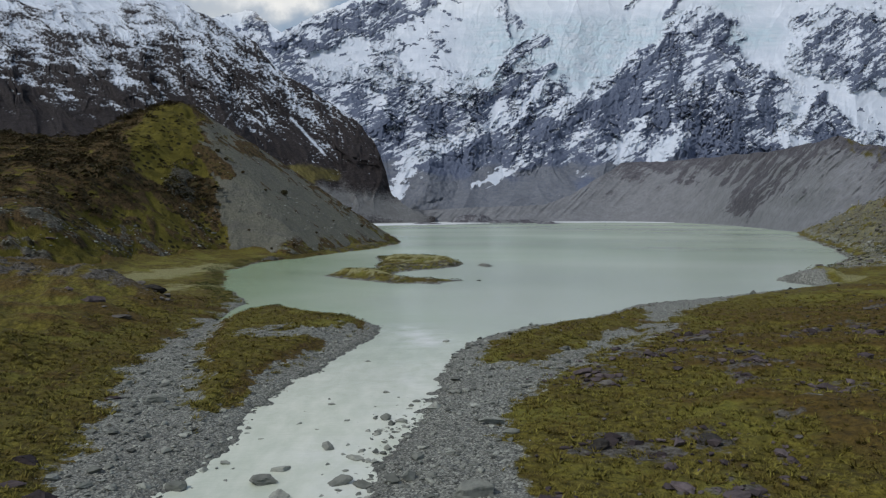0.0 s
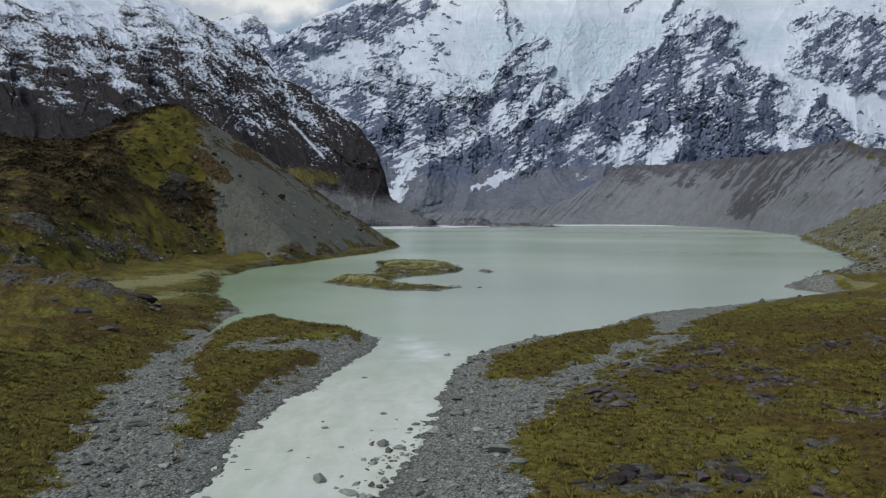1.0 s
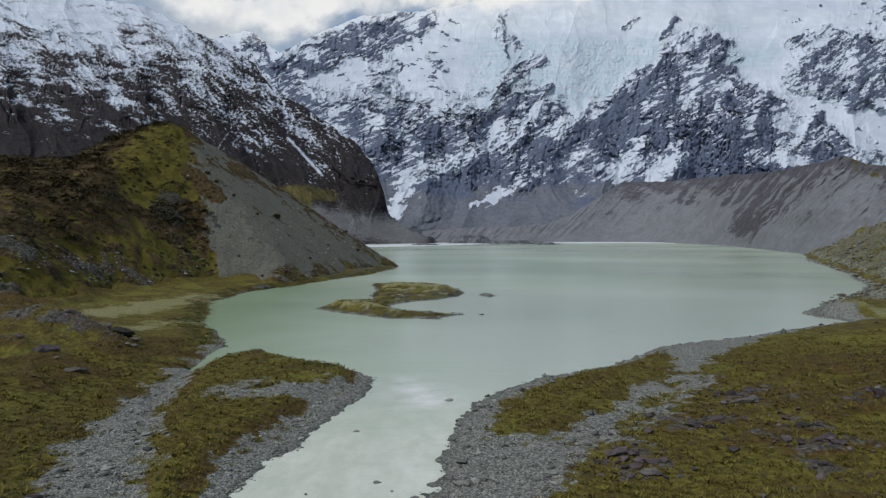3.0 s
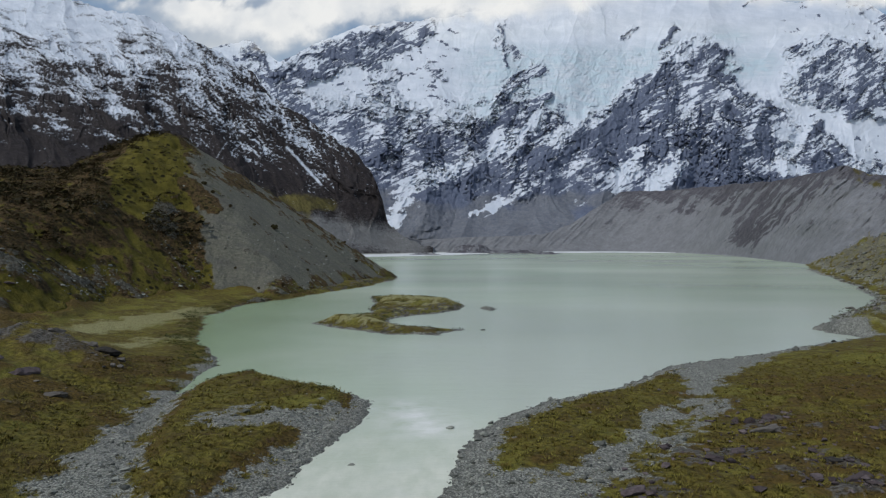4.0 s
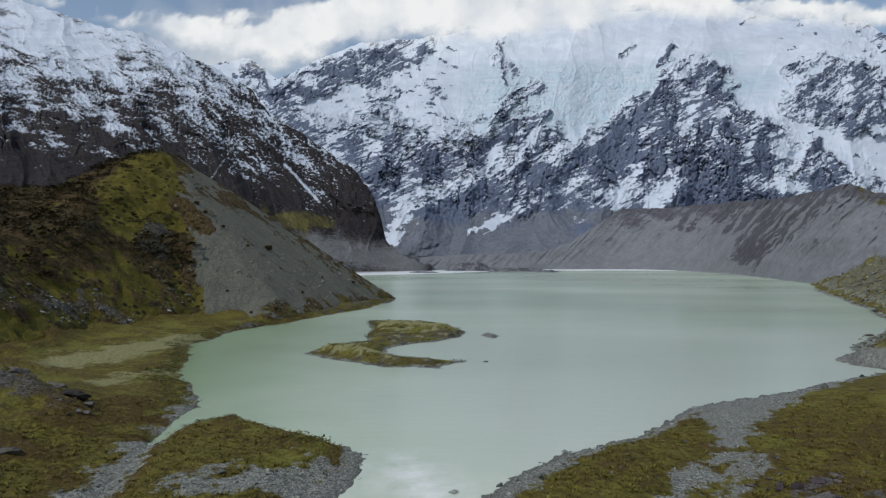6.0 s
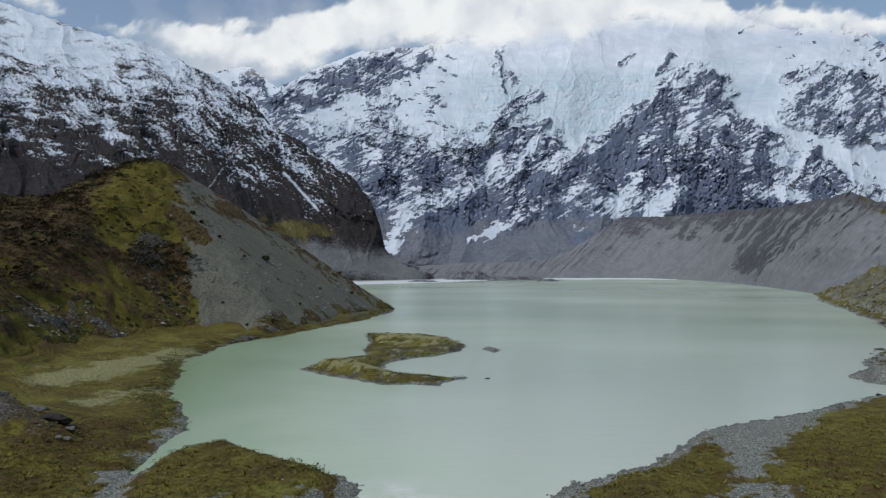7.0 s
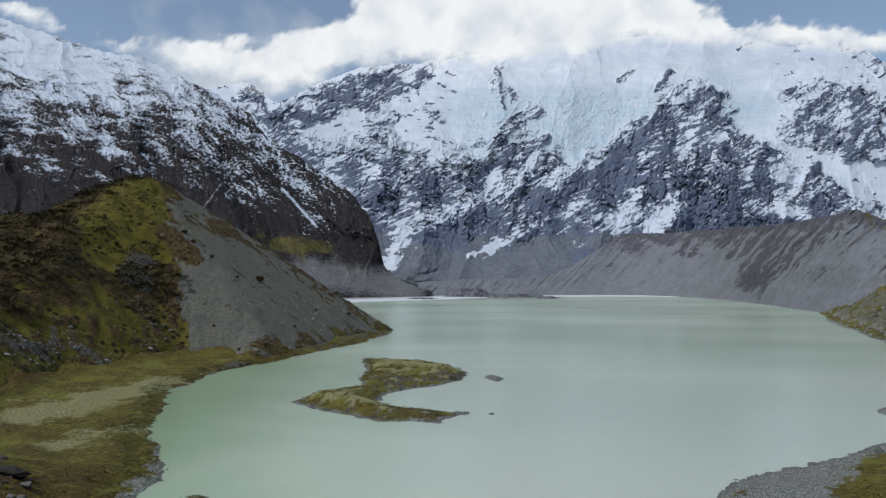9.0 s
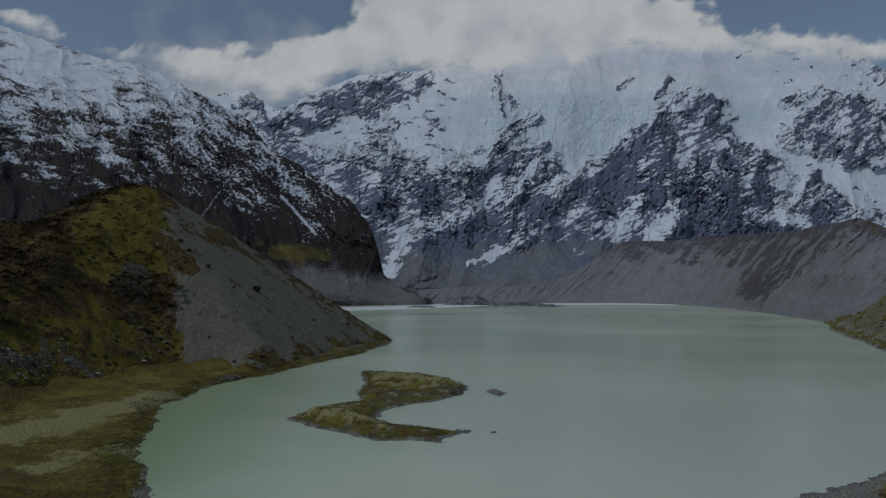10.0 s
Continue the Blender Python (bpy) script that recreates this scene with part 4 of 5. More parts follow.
# gravel bars of the delta at the head of the lake
for bar_x, bar_y, half_x, half_y, tall in ((62, 1436, 52, 46, 15), (148, 1392, 78, 22, 6), (196, 1312, 22, 12, 3.5), (-30, 1262, 34, 12, 3)):
    PX, PY = np.meshgrid(np.linspace(-1.15, 1.15, 70), np.linspace(-1.15, 1.15, 30))
    PX, PY = bar_x + PX * half_x, bar_y + PY * half_y
    edge = 1 - np.hypot((PX - bar_x) / half_x, (PY - bar_y) / half_y) + 0.25 * fbm(PX / 16, PY / 16, 4, 160)
    PZ = tall * (ease(edge, -0.05, 0.7) * (1 + 0.3 * fbm(PX / 9, PY / 9, 4, 161))) - 1.2 * (1 - ease(edge, -0.25, 0.0)) + 0.4
    bar = sheet("gravel_bar", PX, PY, PZ, WALL_ROCK, dict(snow=-1 + 0 * PX, scree=ease(fbm(PX / 14, PY / 14, 4, 162), -0.25, 0.35), grass=0 * PX))
    tagged(bar, "low bar of grey gravel at the head of the lake", "gravel bar", "gravel bars of the delta")

# ---- the cloud bank on the ridge ----
CLOUD_LOW = [(-760, 420), (-640, 385), (-540, 350), (-420, 318), (-320, 280), (-231, 262), (-175, 280), (-60, 308), (20, 304), (103, 304), (185, 316), (264, 328), (430, 338), (520, 330), (680, 322)]
CLOUD_HIGH = [(-760, 480), (-640, 405), (-560, 378), (-520, 352), (-400, 342), (-355, 348), (-290, 338), (-225, 362), (-180, 350), (-150, 385), (-110, 410), (-50, 450), (100, 480), (220, 462), (330, 432), (400, 404),
              (440, 382), (470, 374), (560, 368), (680, 360)]


def cloud_material():
    m, n, l, bsdf = graph("cloud")
    n.remove(bsdf)
    k_out = n["Material Output"]
    at = n.new("ShaderNodeAttribute")
    at.attribute_name = "cover"
    geo = n.new("ShaderNodeNewGeometry")
    wisps = n.new("ShaderNodeTexNoise")
    wisps.inputs["Scale"].default_value, wisps.inputs["Detail"].default_value, wisps.inputs["Roughness"].default_value = 0.006, 7, 0.6
    l.new(geo.outputs["Position"], wisps.inputs["Vector"])
    add = n.new("ShaderNodeMath")
    add.operation = "MULTIPLY_ADD"
    l.new(wisps.outputs[0], add.inputs[0])
    add.inputs[1].default_value = 1.1
    l.new(at.outputs["Fac"], add.inputs[2])
    ramp = n.new("ShaderNodeMapRange")
    ramp.interpolation_type = "SMOOTHSTEP"
    ramp.inputs[1].default_value, ramp.inputs[2].default_value = 0.45, 1.15
    l.new(add.outputs[0], ramp.inputs[0])
    # Emission stands in for sunlit cloud; noise puts grey shading into its colour.
    tone = n.new("ShaderNodeTexNoise")
    tone.inputs["Scale"].default_value, tone.inputs["Detail"].default_value = 0.005, 6
    l.new(geo.outputs["Position"], tone.inputs["Vector"])
    tones = n.new("ShaderNodeMapRange")
    tones.inputs[1].default_value, tones.inputs[2].default_value = 0.32, 0.58
    l.new(tone.outputs[0], tones.inputs[0])
    shade = n.new("ShaderNodeMix")
    shade.data_type = "RGBA"
    l.new(tones.outputs[0], shade.inputs[0])
    shade.inputs[6].default_value, shade.inputs[7].default_value = (0.74, 0.78, 0.84, 1), (0.94, 0.95, 0.96, 1)
    glow = n.new("ShaderNodeEmission")
    glow.inputs["Strength"].default_value = 0.9
    l.new(shade.outputs[2], glow.inputs["Color"])
    clear, both = n.new("ShaderNodeBsdfTransparent"), n.new("ShaderNodeMixShader")
    l.new(ramp.outputs[0], both.inputs[0])
    l.new(clear.outputs[0], both.inputs[1])
    l.new(glow.outputs[0], both.inputs[2])
    l.new(both.outputs[0], k_out.inputs["Surface"])
    return m


CB, CE = np.meshgrid(np.linspace(-0.85, 0.85, 300), np.linspace(0.22, 0.62, 80))
low_e = np.interp(CB, *(np.array(CLOUD_LOW).T / 1000))
high_e = np.interp(CB, *(np.array(CLOUD_HIGH).T / 1000))
lumps = 0.030 * fbm(CB * 15, CE * 22, 5, 130, 0.6)
cover = np.minimum((CE - low_e + 0.5 * lumps) / 0.046, (high_e - CE + lumps) / 0.030).clip(-1.2, 0.65)
cd = 3450 + 120 * fbm(CB * 7, CE * 9, 4, 131)
cloud = sheet("cloud_backdrop", EYE_X + CB * cd, EYE_Y + cd, EYE_Z + CE * cd, cloud_material(), dict(cover=cover))
cloud.visible_shadow = False
tagged(cloud, "white cloud bank draped along the mountain ridge", "cloud", kind="structure")

# ---- loose stones, boulders and plants ----
ICO = {}


def ball(level):
    if level not in ICO:
        bm = bmesh.new()
        bmesh.ops.create_icosphere(bm, subdivisions=level, radius=1)
        ICO[level] = (np.array([v.co[:] for v in bm.verts]), [tuple(v.index for v in f.verts) for f in bm.faces])
        bm.free()
    return ICO[level]


def rock_points(level, rng, squash):
    """A broken, faceted rock: a ball cut by random planes and roughened."""
    v = ball(level)[0].copy()
    for _ in range(9):
        n = rng.normal(size=3)
        n /= np.linalg.norm(n)
        over = (v @ n - rng.uniform(0.36, 0.76)).clip(0, None)
        v -= over[:, None] * n
    o = rng.uniform(0, 90)
    crag = gnoise(v[:, 0] * 2.1 + o, v[:, 1] * 2.1 + v[:, 2] * 2.9, 7) + 0.5 * gnoise(v[:, 0] * 5 + v[:, 2] * 4, v[:, 1] * 5 + o, 9)
    v *= 1 + 0.20 * crag[:, None] + 0.03 * rng.normal(size=(len(v), 1))
    return v * squash


def heights(x, y):
    z = plan(np.asarray(x, float), np.asarray(y, float))[0]
    hill = moraine(np.asarray(x, float), np.asarray(y, float))[0]
    return np.where((np.asarray(x) < -30) & (np.asarray(y) > 200) & (np.asarray(y) < 760), np.maximum(z, hill), z)


def boulder(x, y, size, material, label, seed, group, sunk=0.0):
    rng = np.random.default_rng(seed)
    squash = np.array([rng.uniform(0.85, 1.15), rng.uniform(0.55, 0.9), rng.uniform(0.34, 0.52)])
    v = rock_points(3, rng, squash) * size / 2
    turn = rng.uniform(-0.5, 0.5)
    c, s = math.cos(turn), math.sin(turn)
    v = np.stack([v[:, 0] * c - v[:, 1] * s, v[:, 0] * s + v[:, 1] * c, v[:, 2]], 1)
    ob = soup("boulder", v.tolist(), ball(3)[1], material)
    ob.location = (x, y, max(float(heights([x], [y])[0]), -0.1) + size * (0.11 - sunk))
    return tagged(ob, label, "boulder", group)


RIVER_ROCKS = [(-16.9, 63.2, 3.2), (-15.7, 66.2, 1.9), (-14.3, 59.8, 2.3), (-9.1, 69.3, 2.0), (-9.4, 63.0, 2.5), (-4.8, 62.6, 2.0), (-1.0, 87.0, 2.2), (-5.0, 81.8, 1.7), (-14.4, 89.1, 1.0), (-7.8, 95.0, 1.1), (-12.6, 114.8, 1.2), (-22.1, 77.5, 0.7), (-16.9, 80.9, 0.9), (-3.6, 90.4, 1.2), (0.6, 132.4, 1.7), (-7.4, 76.8, 1.2), (-11.4, 82.0, 0.9), (-7.4, 62.1, 1.8), (-14.5, 78.8, 0.6)]
LEFT_ROCKS = [(-36.5, 87.5, 2.8), (-33.2, 84.5, 1.8), (-28.1, 69.9, 1.7), (-24.1, 61.6, 2.3), (-36.2, 75.0, 1.6), (-38.2, 81.2, 1.3), (-32.2, 63.8, 2.2), (-31.5, 60.3, 1.5), (-31.5, 69.2, 1.2), (-26.7, 61.2, 1.7), (-27.8, 75.6, 1.0), (-23.1, 66.1, 1.3), (2.2, 58.6, 4.5), (5.5, 78.3, 3.0), (0.9, 69.3, 1.3), (3.9, 85.6, 1.5), (7.4, 74.6, 1.6), (-1.2, 61.9, 1.3), (-2.3, 71.0, 1.3)]
PURPLE_ROCKS = [(-42.6, 88.5, 2.6), (-39.7, 64.7, 4.2), (-33.6, 57.5, 3.9), (-37.1, 58.5, 2.4), (-54.2, 86.7, 1.0)]
KNOLL_ROCKS = [(-65.3, 140.7, 3.9), (-73.7, 146.4, 5.9), (-79.4, 181.4, 3.5), (-82.0, 171.5, 3.6), (-81.4, 150.8, 3.2), (-146.1, 259.9, 4.2), (-71.6, 171.5, 2.2)]
BUSHES = [(-103.5, 457.3, 4.1), (-105.1, 546.7, 3.5), (-93.9, 557.9, 2.7), (-124.7, 437.7, 2.1), (-110.3, 436.0, 1.8), (-84.3, 568.6, 3.2), (-81.8, 383.1, 2.2), (-77.7, 429.4, 1.7), (-93.4, 380.2, 1.5), (-109.5, 394.8, 1.6), (-71.5, 540.6, 2.2), (-59.9, 515.2, 2.5), (-75.0, 478.7, 1.5), (-133.6, 382.7, 2.5), (-136.4, 441.9, 2.5), (-143.2, 446.8, 2.9)]

for n, (x, y, s) in enumerate(RIVER_ROCKS):
    boulder(x, y, s, GREY_STONE, "wet grey boulder standing in the pale river", 200 + n, "boulders in the river")
boulder(12.6, 248.0, 2.0, GREY_STONE, "small grey rock breaking the lake surface", 290, "boulders in the lake")
boulder(168.0, 312.0, 5.0, DARK_STONE, "dark green-grey boulder at the lake's edge below the hillside", 291, "boulders in the lake")
for n, (x, y, s) in enumerate(LEFT_ROCKS):
    boulder(x, y, s, GREY_STONE, "grey angular boulder on the gravel channel", 300 + n, "boulders on the gravel")
for n, (x, y, s) in enumerate([(-71.0, 171.0, 5.5), (-79.0, 177.5, 5.0), (-83.5, 175.0, 4.0), (-66.5, 167.5, 3.0), (-75.5, 173.0, 3.2), (-88.0, 179.0, 3.5)]):
    boulder(x, y, s, DARK_STONE, "large weathered slab of rock on the heathy knoll", 330 + n, "slabs on the knoll")
for n, (x, y, s) in enumerate(PURPLE_ROCKS):
    boulder(x, y, s, PURPLE_STONE, "purple-brown boulder bedded in grass", 350 + n, "purple boulders", 0.14)
for n, (x, y, s) in enumerate(RIGHT_ROCKS + KNOLL_ROCKS):
    boulder(x, y, s, PURPLE_STONE if n % 3 else DARK_STONE, "dark weathered boulder half sunk in tussock grass", 400 + n, "boulders in the grass", 0.07 + 0.02 * (n % 4))


def scatter(name, label, category, count, box, keep, size, material, seed, level=1):
    """Loose stones over a stretch of ground, where keep() allows them: one object that nobody could count."""
    rng = np.random.default_rng(seed)
    x, y = rng.uniform(box[0], box[1], count), rng.uniform(box[2], box[3], count)
    ok = rng.random(count) < keep(x, y)
    x, y = x[ok], y[ok]
    z = np.maximum(heights(x, y), -0.10)
    s = size[0] * np.exp(rng.normal(0, size[1], len(x)))
    kinds = [rock_points(level, rng, np.array([1.0, rng.uniform(0.6, 0.95), rng.uniform(0.35, 0.6)])) for _ in range(12)]
    tri = np.array(ball(level)[1])
    verts, faces, at = [], [], 0
    for a, b, c, r in zip(x, y, z, s):
        k = kinds[rng.integers(12)] * r / 2
        t = rng.uniform(0, 6.28)
        ct, st = math.cos(t), math.sin(t)
        verts.append(np.stack([a + k[:, 0] * ct - k[:, 1] * st, b + k[:, 0] * st + k[:, 1] * ct, c + k[:, 2] + 0.1 * r], 1))
        faces.append(tri + at)
        at += len(k)
    ob = soup(name, np.concatenate(verts).tolist(), np.concatenate(faces).tolist(), material)
    return tagged(ob, label, category, kind="stuff")


def on_gravel(x, y):
    z, d, veg, stony, pale, heath = plan(x, y)
    return ease(d, -1.5, 0.6) * (1 - veg) * (1 - ease(y, 90, 190)) * np.where(d < 0, 0.35, 1.0)


def in_river(x, y):
    d = plan(x, y)[1]
    return ease(d, -9, -0.5) * (1 - ease(d, -0.5, 0.5)) * (0.10 + 0.9 * ease(x + 0.16 * (y - 70), -14, -5)) * (1 - ease(y, 76, 100)) * 0.6


def on_knolls(x, y):
    z, d, veg, stony, pale, heath = plan(x, y)
    return stony * ease(d, 3, 8) * (x < -40)


def in_grass(x, y):
    z, d, veg, stony, pale, heath = plan(x, y)
    return veg * ease(d, 2, 6) * ease(fbm(x / 11, y / 11, 3, 140), 0.0, 0.5)


def on_hill(x, y):
    z, raw, n1, n2, n3, crest = moraine(x, y)
    return (z > plan(x, y)[0]) * (1 - raw) * ease(n1 * 0.8 + n2 * 0.9 + 0.55 * (1 - ease(z, 14, 34)) - 0.2, 0, 0.5) * (1 - ease(z, 45, 62))


def on_scree(x, y):
    z, raw, n1, n2, n3, crest = moraine(x, y)
    return (z > plan(x, y)[0]) * (z > 0.5) * (raw * (1 - ease(z, 4, 60)) * 0.8 + 0.1 * raw)


def stones(count, box, keep, size, material, label, group, seed):
    """Single stones that one could pick up, sharing a few shapes."""
    rng = np.random.default_rng(seed)
    kinds = []
    for k in range(8):
        v = rock_points(2, rng, np.array([rng.uniform(0.9, 1.15), rng.uniform(0.5, 0.85), rng.uniform(0.24, 0.46)])) * 0.5
        me = bpy.data.meshes.new("stone")
        me.from_pydata(v.tolist(), [], ball(2)[1])
        me.materials.append(material)
        kinds.append(me)
    made = 0
    while made < count:
        x, y = rng.uniform(box[0], box[1], 400), rng.uniform(box[2], box[3], 400)
        ok = rng.random(400) < keep(x, y)
        x, y = x[ok][: count - made], y[ok][: count - made]
        for a, b, c in zip(x, y, np.maximum(heights(x, y), -0.1)):
            ob = new("stone", kinds[rng.integers(8)])
            r = min(size[0] * math.exp(rng.normal(0, size[1])), 2.4)
            ob.matrix_world = Matrix.Translation((a, b, c + 0.08 * r)) @ pose(0, 0, 0, rng.uniform(-12, 12), rng.uniform(-12, 12), rng.uniform(0, 360)) @ Matrix.Diagonal((r, r, r, 1))
            tagged(ob, label, "stone", group)
        made += len(x)


def on_right_hill(x, y):
    z, d, veg, stony, pale, heath = plan(x, y)
    return ease(d, 0, 3) * (1 - ease(d, 60, 110)) * (0.25 + 0.75 * (1 - veg)) * (y > 262)


def by_boulders(x, y):
    return 0.9 * outcrops(x, y)


def on_right_shore(x, y):
    d = plan(x, y)[1]
    return ease(d, -1.2, 0.2) * (1 - ease(d, 2.5, 8)) * (0.35 + 0.65 * ease(fbm(x / 12, y / 12, 2, 145), -0.1, 0.3))


scatter("shore_stones", "grey stones along the lake's gravel edge", "stones", 9000, (0, 175, 105, 320), on_right_shore, (0.55, 0.55), GREY_STONE, 508)
scatter("gravel_stones", "loose grey stones strewn over the river gravel", "stones", 30000, (-52, 34, 46, 180), on_gravel, (0.26, 0.66), GREY_STONE, 500)
scatter("river_stones", "dark wet stones breaking the river surface", "stones", 3000, (-26, 4, 50, 112), in_river, (0.55, 0.6), GREY_STONE, 501)
scatter("knoll_rubble", "grey rubble on the heathy knolls", "stones", 5000, (-170, -45, 70, 250), on_knolls, (0.75, 0.55), DARK_STONE, 502)
scatter("field_stones", "small dark stones lying in the grass", "stones", 1600, (8, 130, 52, 230), in_grass, (0.55, 0.45), DARK_STONE, 503)
scatter("hill_rubble", "rubble spilling down the moraine front", "stones", 7500, (-240, -85, 240, 440), on_hill, (0.85, 0.5), GREY_STONE, 504)
scatter("hillside_rubble", "grey rubble on the hillside above the far bank", "stones", 7000, (140, 420, 255, 700), on_right_hill, (1.4, 0.5), GREY_STONE, 506)
scatter("hillside_blocks", "dark lichened blocks on the hillside above the far bank", "stones", 4500, (120, 420, 255, 600), on_right_hill, (1.7, 0.45), DARK_STONE, 509)
scatter("outcrop_rubble", "broken stones round the boulders in the grass", "stones", 9000, (8, 100, 52, 155), by_boulders, (0.62, 0.6), PURPLE_STONE, 507)
scatter("scree_blocks", "blocks rolled to the foot of the scree", "stones", 2600, (-200, -30, 355, 560), on_scree, (1.0, 0.5), GREY_STONE, 505)


stones(170, (-52, 30, 50, 112), on_gravel, (0.66, 0.42), GREY_STONE, "loose grey slab of rock lying on river gravel", "stones on the gravel", 520)
stones(60, (-22, 4, 52, 84), in_river, (0.8, 0.4), GREY_STONE, "wet grey stone at the edge of the pale river", "stones in the river", 521)
stones(60, (-170, -50, 100, 215), on_knolls, (1.4, 0.35), DARK_STONE, "lichen-dark stone on a heathy knoll", "stones on the knolls", 522)
stones(45, (10, 125, 55, 215), in_grass, (0.95, 0.35), DARK_STONE, "weathered stone lying in the tussock grass", "stones in the grass", 523)


def tufts(name, label, category, count, box, keep, height, blades, material, seed, spread=0.5, leafy=0.0, vary=0.35):
    """Clumps of blades (or, where leafy, of small leaves in a low dome) as one object that nobody could count."""
    rng = np.random.default_rng(seed)
    x, y = rng.uniform(box[0], box[1], count), rng.uniform(box[2], box[3], count)
    ok = rng.random(count) < keep(x, y)
    x, y = x[ok], y[ok]
    z = heights(x, y)
    n = len(x)
    h = (height * np.exp(rng.normal(0, vary, n)))[:, None]
    az = rng.uniform(0, 6.283, (n, blades))
    share = np.sqrt(rng.uniform(0.0, 1.0, (n, blades)))
    out = share * h * spread
    cx, cy = x[:, None] + out * np.cos(az) * (0.35 + 0.65 * leafy), y[:, None] + out * np.sin(az) * (0.35 + 0.65 * leafy)
    lift = leafy * h * np.sqrt((1 - share * share).clip(0, 1)) * rng.uniform(0.0, 0.6, (n, blades))
    base = z[:, None] - 0.05 + lift
    w = (0.09 + 0.13 * leafy) * h * rng.uniform(0.7, 1.3, (n, blades))
    turn = az + leafy * rng.uniform(-1.5, 1.5, (n, blades))
    px, py = -np.sin(turn) * w, np.cos(turn) * w
    tall = h * rng.uniform(0.35, 0.9, (n, blades)) * (1 - 0.6 * leafy)
    reach = out * (1 - leafy) + leafy * h * rng.uniform(-0.1, 0.45, (n, blades))
    tx = np.where(leafy > 0, cx + reach * np.cos(turn), x[:, None] + out * np.cos(az))
    ty = np.where(leafy > 0, cy + reach * np.sin(turn), y[:, None] + out * np.sin(az))
    a = np.stack([cx - px, cy - py, base], -1)
    b = np.stack([cx + px, cy + py, base + 0.15 * leafy * h], -1)
    c = np.stack([tx, ty, base + tall], -1)
    verts = np.stack([a, b, c], 2).reshape(-1, 3)
    faces = np.arange(len(verts)).reshape(-1, 3)
    ob = soup(name, verts.tolist(), faces.tolist(), material)
    return tagged(ob, label, category, kind="stuff")


def grassy(x, y):
    z, d, veg, stony, pale, heath = plan(x, y)
    return veg * ease(d, 1, 4) * (1 - 0.85 * stony) * (1 - 0.7 * ease(y, 90, 200)) * (1 - 0.5 * heath)


def heathy(x, y):
    z, d, veg, stony, pale, heath = plan(x, y)
    return veg * ease(d, 1, 4) * ease(heath, 0.4, 0.9) * 0.8


def hill_shrubs(x, y):
    z, raw, n1, n2, n3, crest = moraine(x, y)
    green = ease(inside(x, y, SWARD) + 7 * n2, -5, 5)
    return (z > plan(x, y)[0] + 1) * (1 - raw) * ease(z, 14, 40) * (0.10 + 0.90 * ease(0.75 - 1.0 * green + 0.8 * n1 + 1.6 * n2, 0.35, 0.75))


def hill_bushes(x, y):
    z, raw, n1, n2, n3, crest = moraine(x, y)
    clusters = ease(n2 + 0.7 * n3 + 0.5 * n1, 0.0, 0.35)
    return (z > plan(x, y)[0] + 1) * (1 - raw) * ease(z, 10, 34) * (0.10 + 0.75 * clusters) * (1 - 0.55 * ease(inside(x, y, SWARD), -2, 8))


def island_plants(x, y):
    isle = shore(x, y)[1]
    return ease(isle, 0.4, 1.5) * (0.25 + 0.75 * (1 - ease(isle, 2, 4.5))) * ease(fbm(x / 7, y / 7, 3, 150), -0.3, 0.2)


def shore_fringe(x, y):
    d, isle, islet, sway = shore(x, y)
    head = (x < -20) * (y > 145) * (y < 185) * (inside(x, y, BAR) > 0)
    return (0.35 + 0.65 * np.maximum(head, y > 185)) * ease(d, 0.5, 2) * (1 - ease(d, 5, 11)) * (isle < -5) * ease(fbm(x / 9, y / 9, 3, 151), -0.35, 0.1)


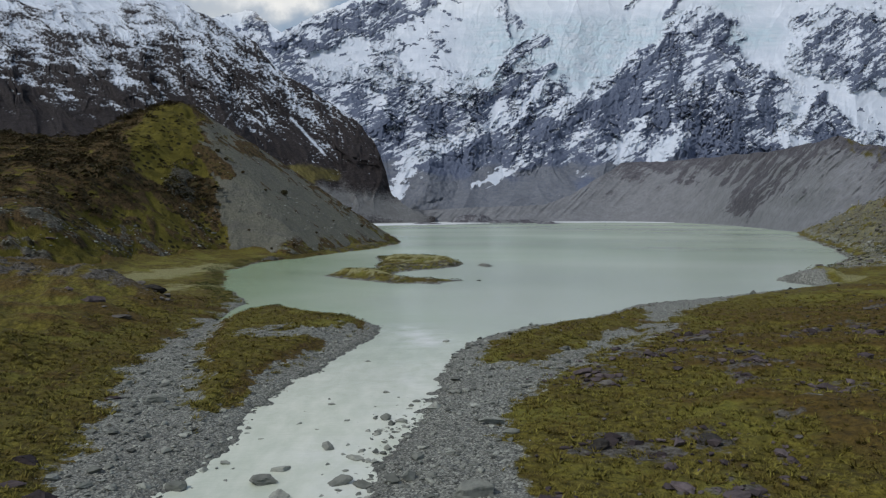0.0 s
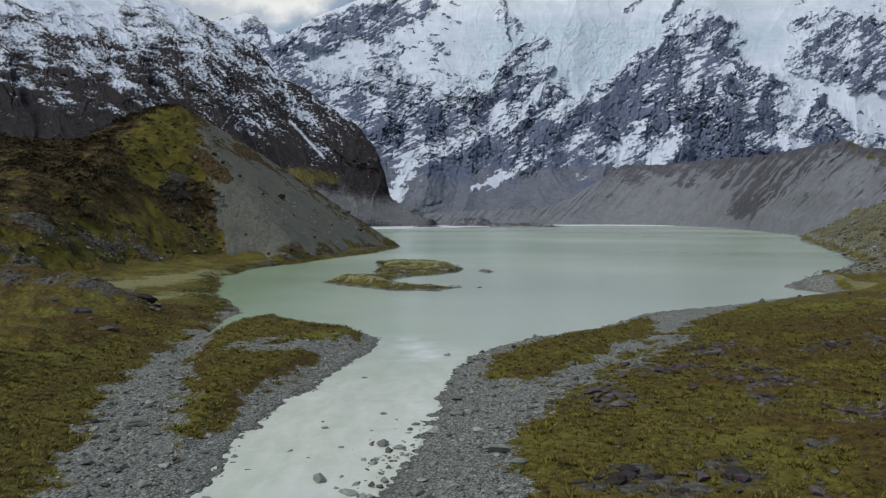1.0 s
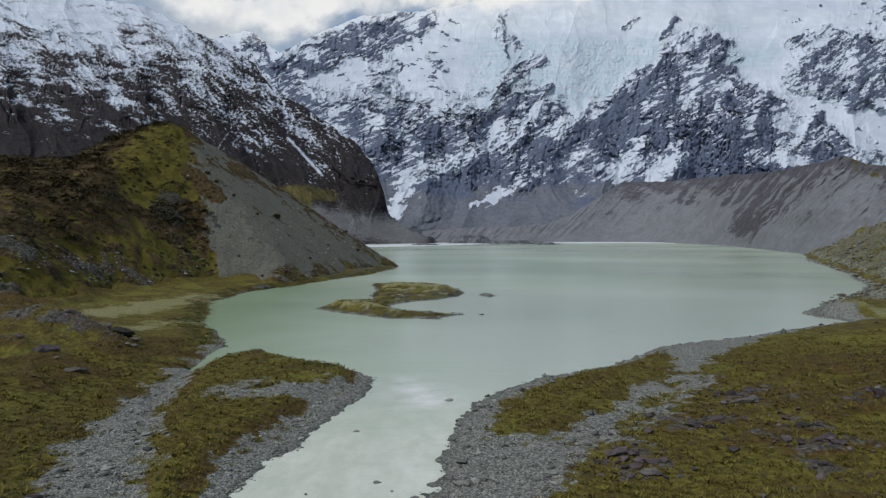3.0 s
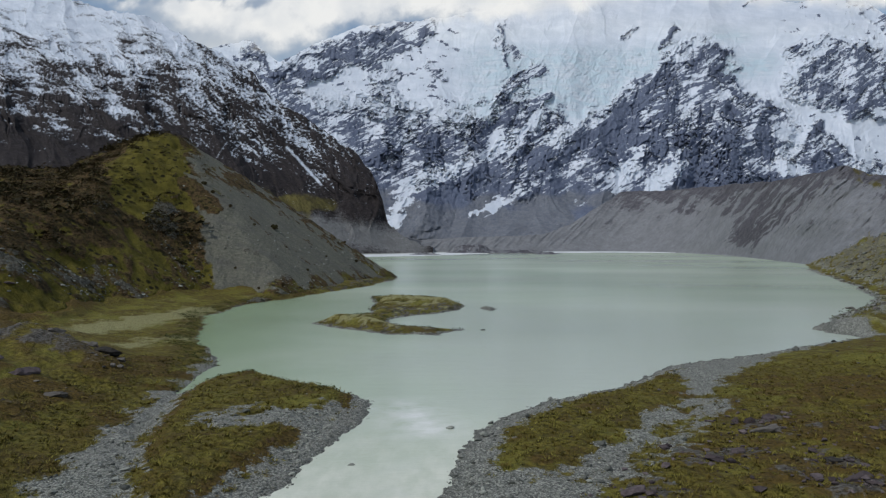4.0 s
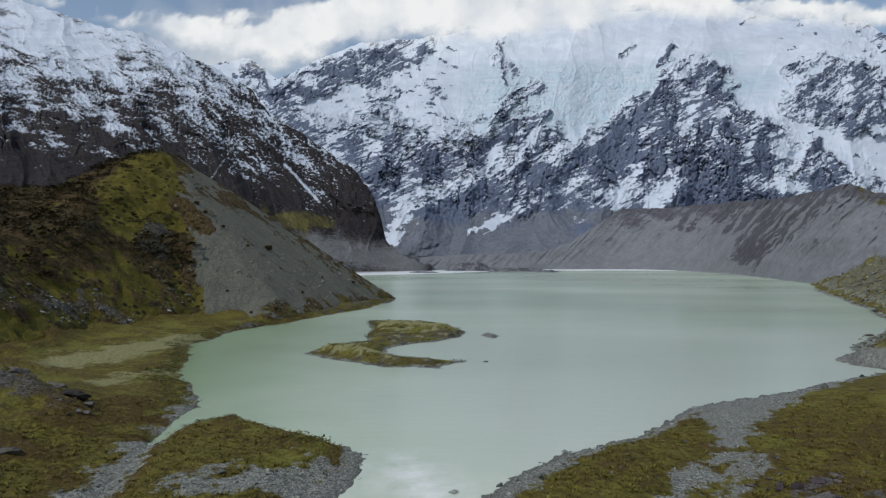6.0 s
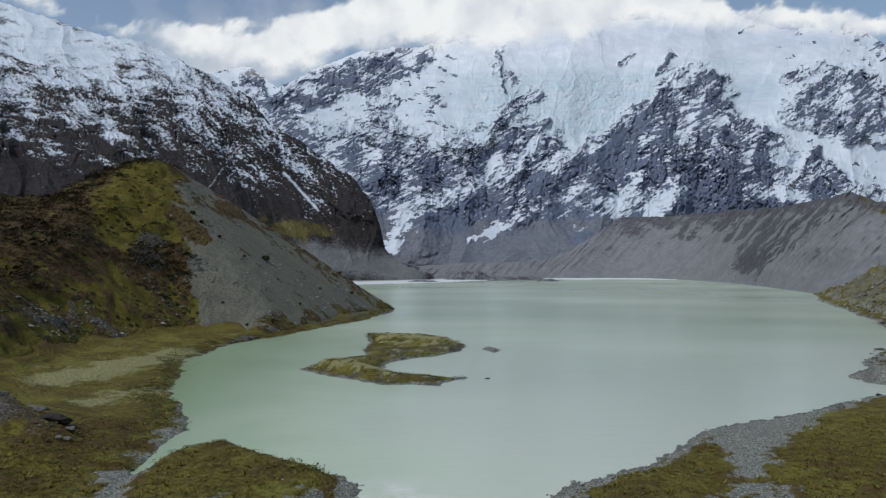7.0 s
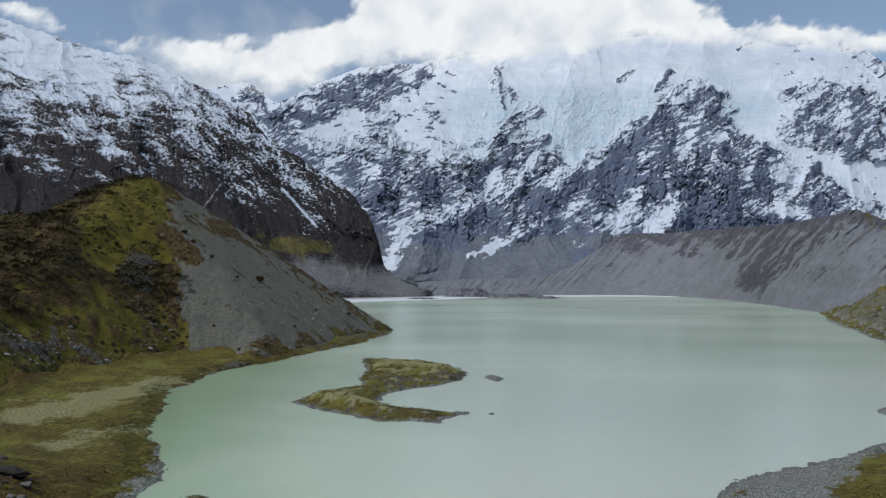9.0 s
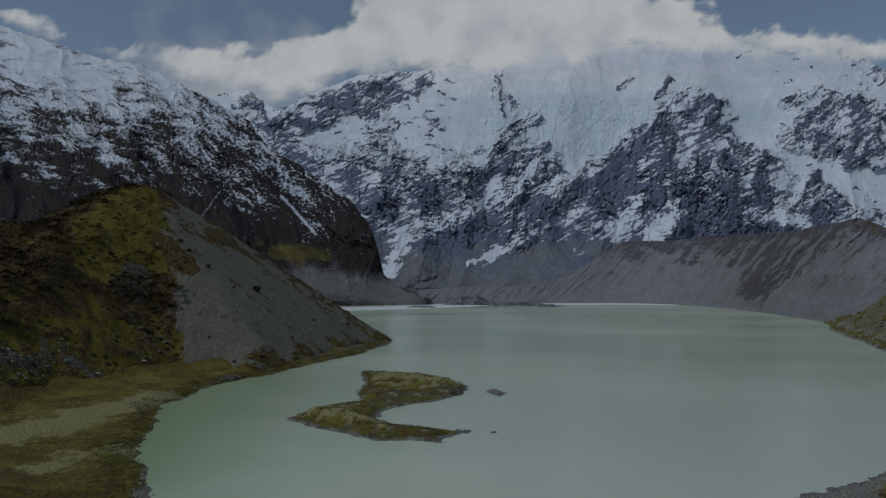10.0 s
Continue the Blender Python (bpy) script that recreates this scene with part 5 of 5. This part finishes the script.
tufts("tussock_grass", "olive and straw tussock grass", "grass", 64000, (-70, 110, 46, 190), grassy, 0.40, 11, TUSSOCK, 600, 1.2, 0.2)
tufts("heath_scrub", "low brown heath scrub among the grass", "scrub", 5000, (-120, 130, 46, 240), heathy, 0.5, 10, SHRUB, 601, 1.3, 1.0)
tufts("hill_scrub", "dark scrub covering the moraine hill", "scrub", 17000, (-330, -90, 280, 520), hill_shrubs, 1.0, 14, SHRUB, 602, 1.5, 1.0, 0.5)
tufts("hill_bushes", "dark rounded bushes dotted over the moraine hill", "scrub", 4200, (-330, -90, 280, 520), hill_bushes, 1.9, 40, DARK_SHRUB, 605, 1.25, 1.0, 0.4)
tufts("hillside_scrub", "olive scrub among the hillside rubble", "scrub", 9000, (125, 400, 240, 560), on_right_hill, 0.9, 10, SHORE_SHRUB, 606, 1.7, 1.0)
tufts("island_scrub", "low green scrub on the island", "scrub", 5000, (-48, 12, 236, 384), island_plants, 0.55, 18, SHORE_SHRUB, 603, 1.9, 1.0, 0.35)
tufts("shore_scrub", "dark green scrub fringing the lake shore", "scrub", 36000, (-110, -18, 145, 560), shore_fringe, 0.46, 18, SHORE_SHRUB, 604, 2.0, 1.0, 0.3)


def bush(x, y, size, seed):
    """A rounded shrub: short stems under a ragged crown of small leaves."""
    rng = np.random.default_rng(seed)
    base = new("bush")
    base.location = (x, y, float(heights([x], [y])[0]) - 0.05)
    stems = bmesh.new()
    for _ in range(4):
        a = rng.uniform(0, 6.28)
        m = Matrix.Translation((0.2 * size * math.cos(a), 0.2 * size * math.sin(a), 0.22 * size)) @ Matrix.Rotation(0.5, 4, (-math.sin(a), math.cos(a), 0))
        bmesh.ops.create_cone(stems, segments=5, radius1=0.04 * size, radius2=0.02 * size, depth=0.5 * size, matrix=m)
    part("stems", stems, TWIG, base)
    crown = bmesh.new()
    for _ in range(150):
        d = rng.normal(size=3)
        d /= np.linalg.norm(d)
        c = Vector(d * size * rng.uniform(0.3, 0.55) * (1, 1, 0.7)) + Vector((0, 0, 0.45 * size))
        q = Euler(rng.uniform(0, 6.28, 3).tolist()).to_matrix() * (0.13 * size)
        crown.faces.new([crown.verts.new(c + q @ Vector(p)) for p in ((-1, -0.6, 0), (1, -0.6, 0), (0, 1.2, 0.3))])
    part("crown", crown, SHRUB, base)
    return tagged(base, "dark green shrub rooted in the grey scree", "shrub", "shrubs on the scree")


for n, (x, y, s) in enumerate(BUSHES):
    bush(x, y, s, 700 + n)
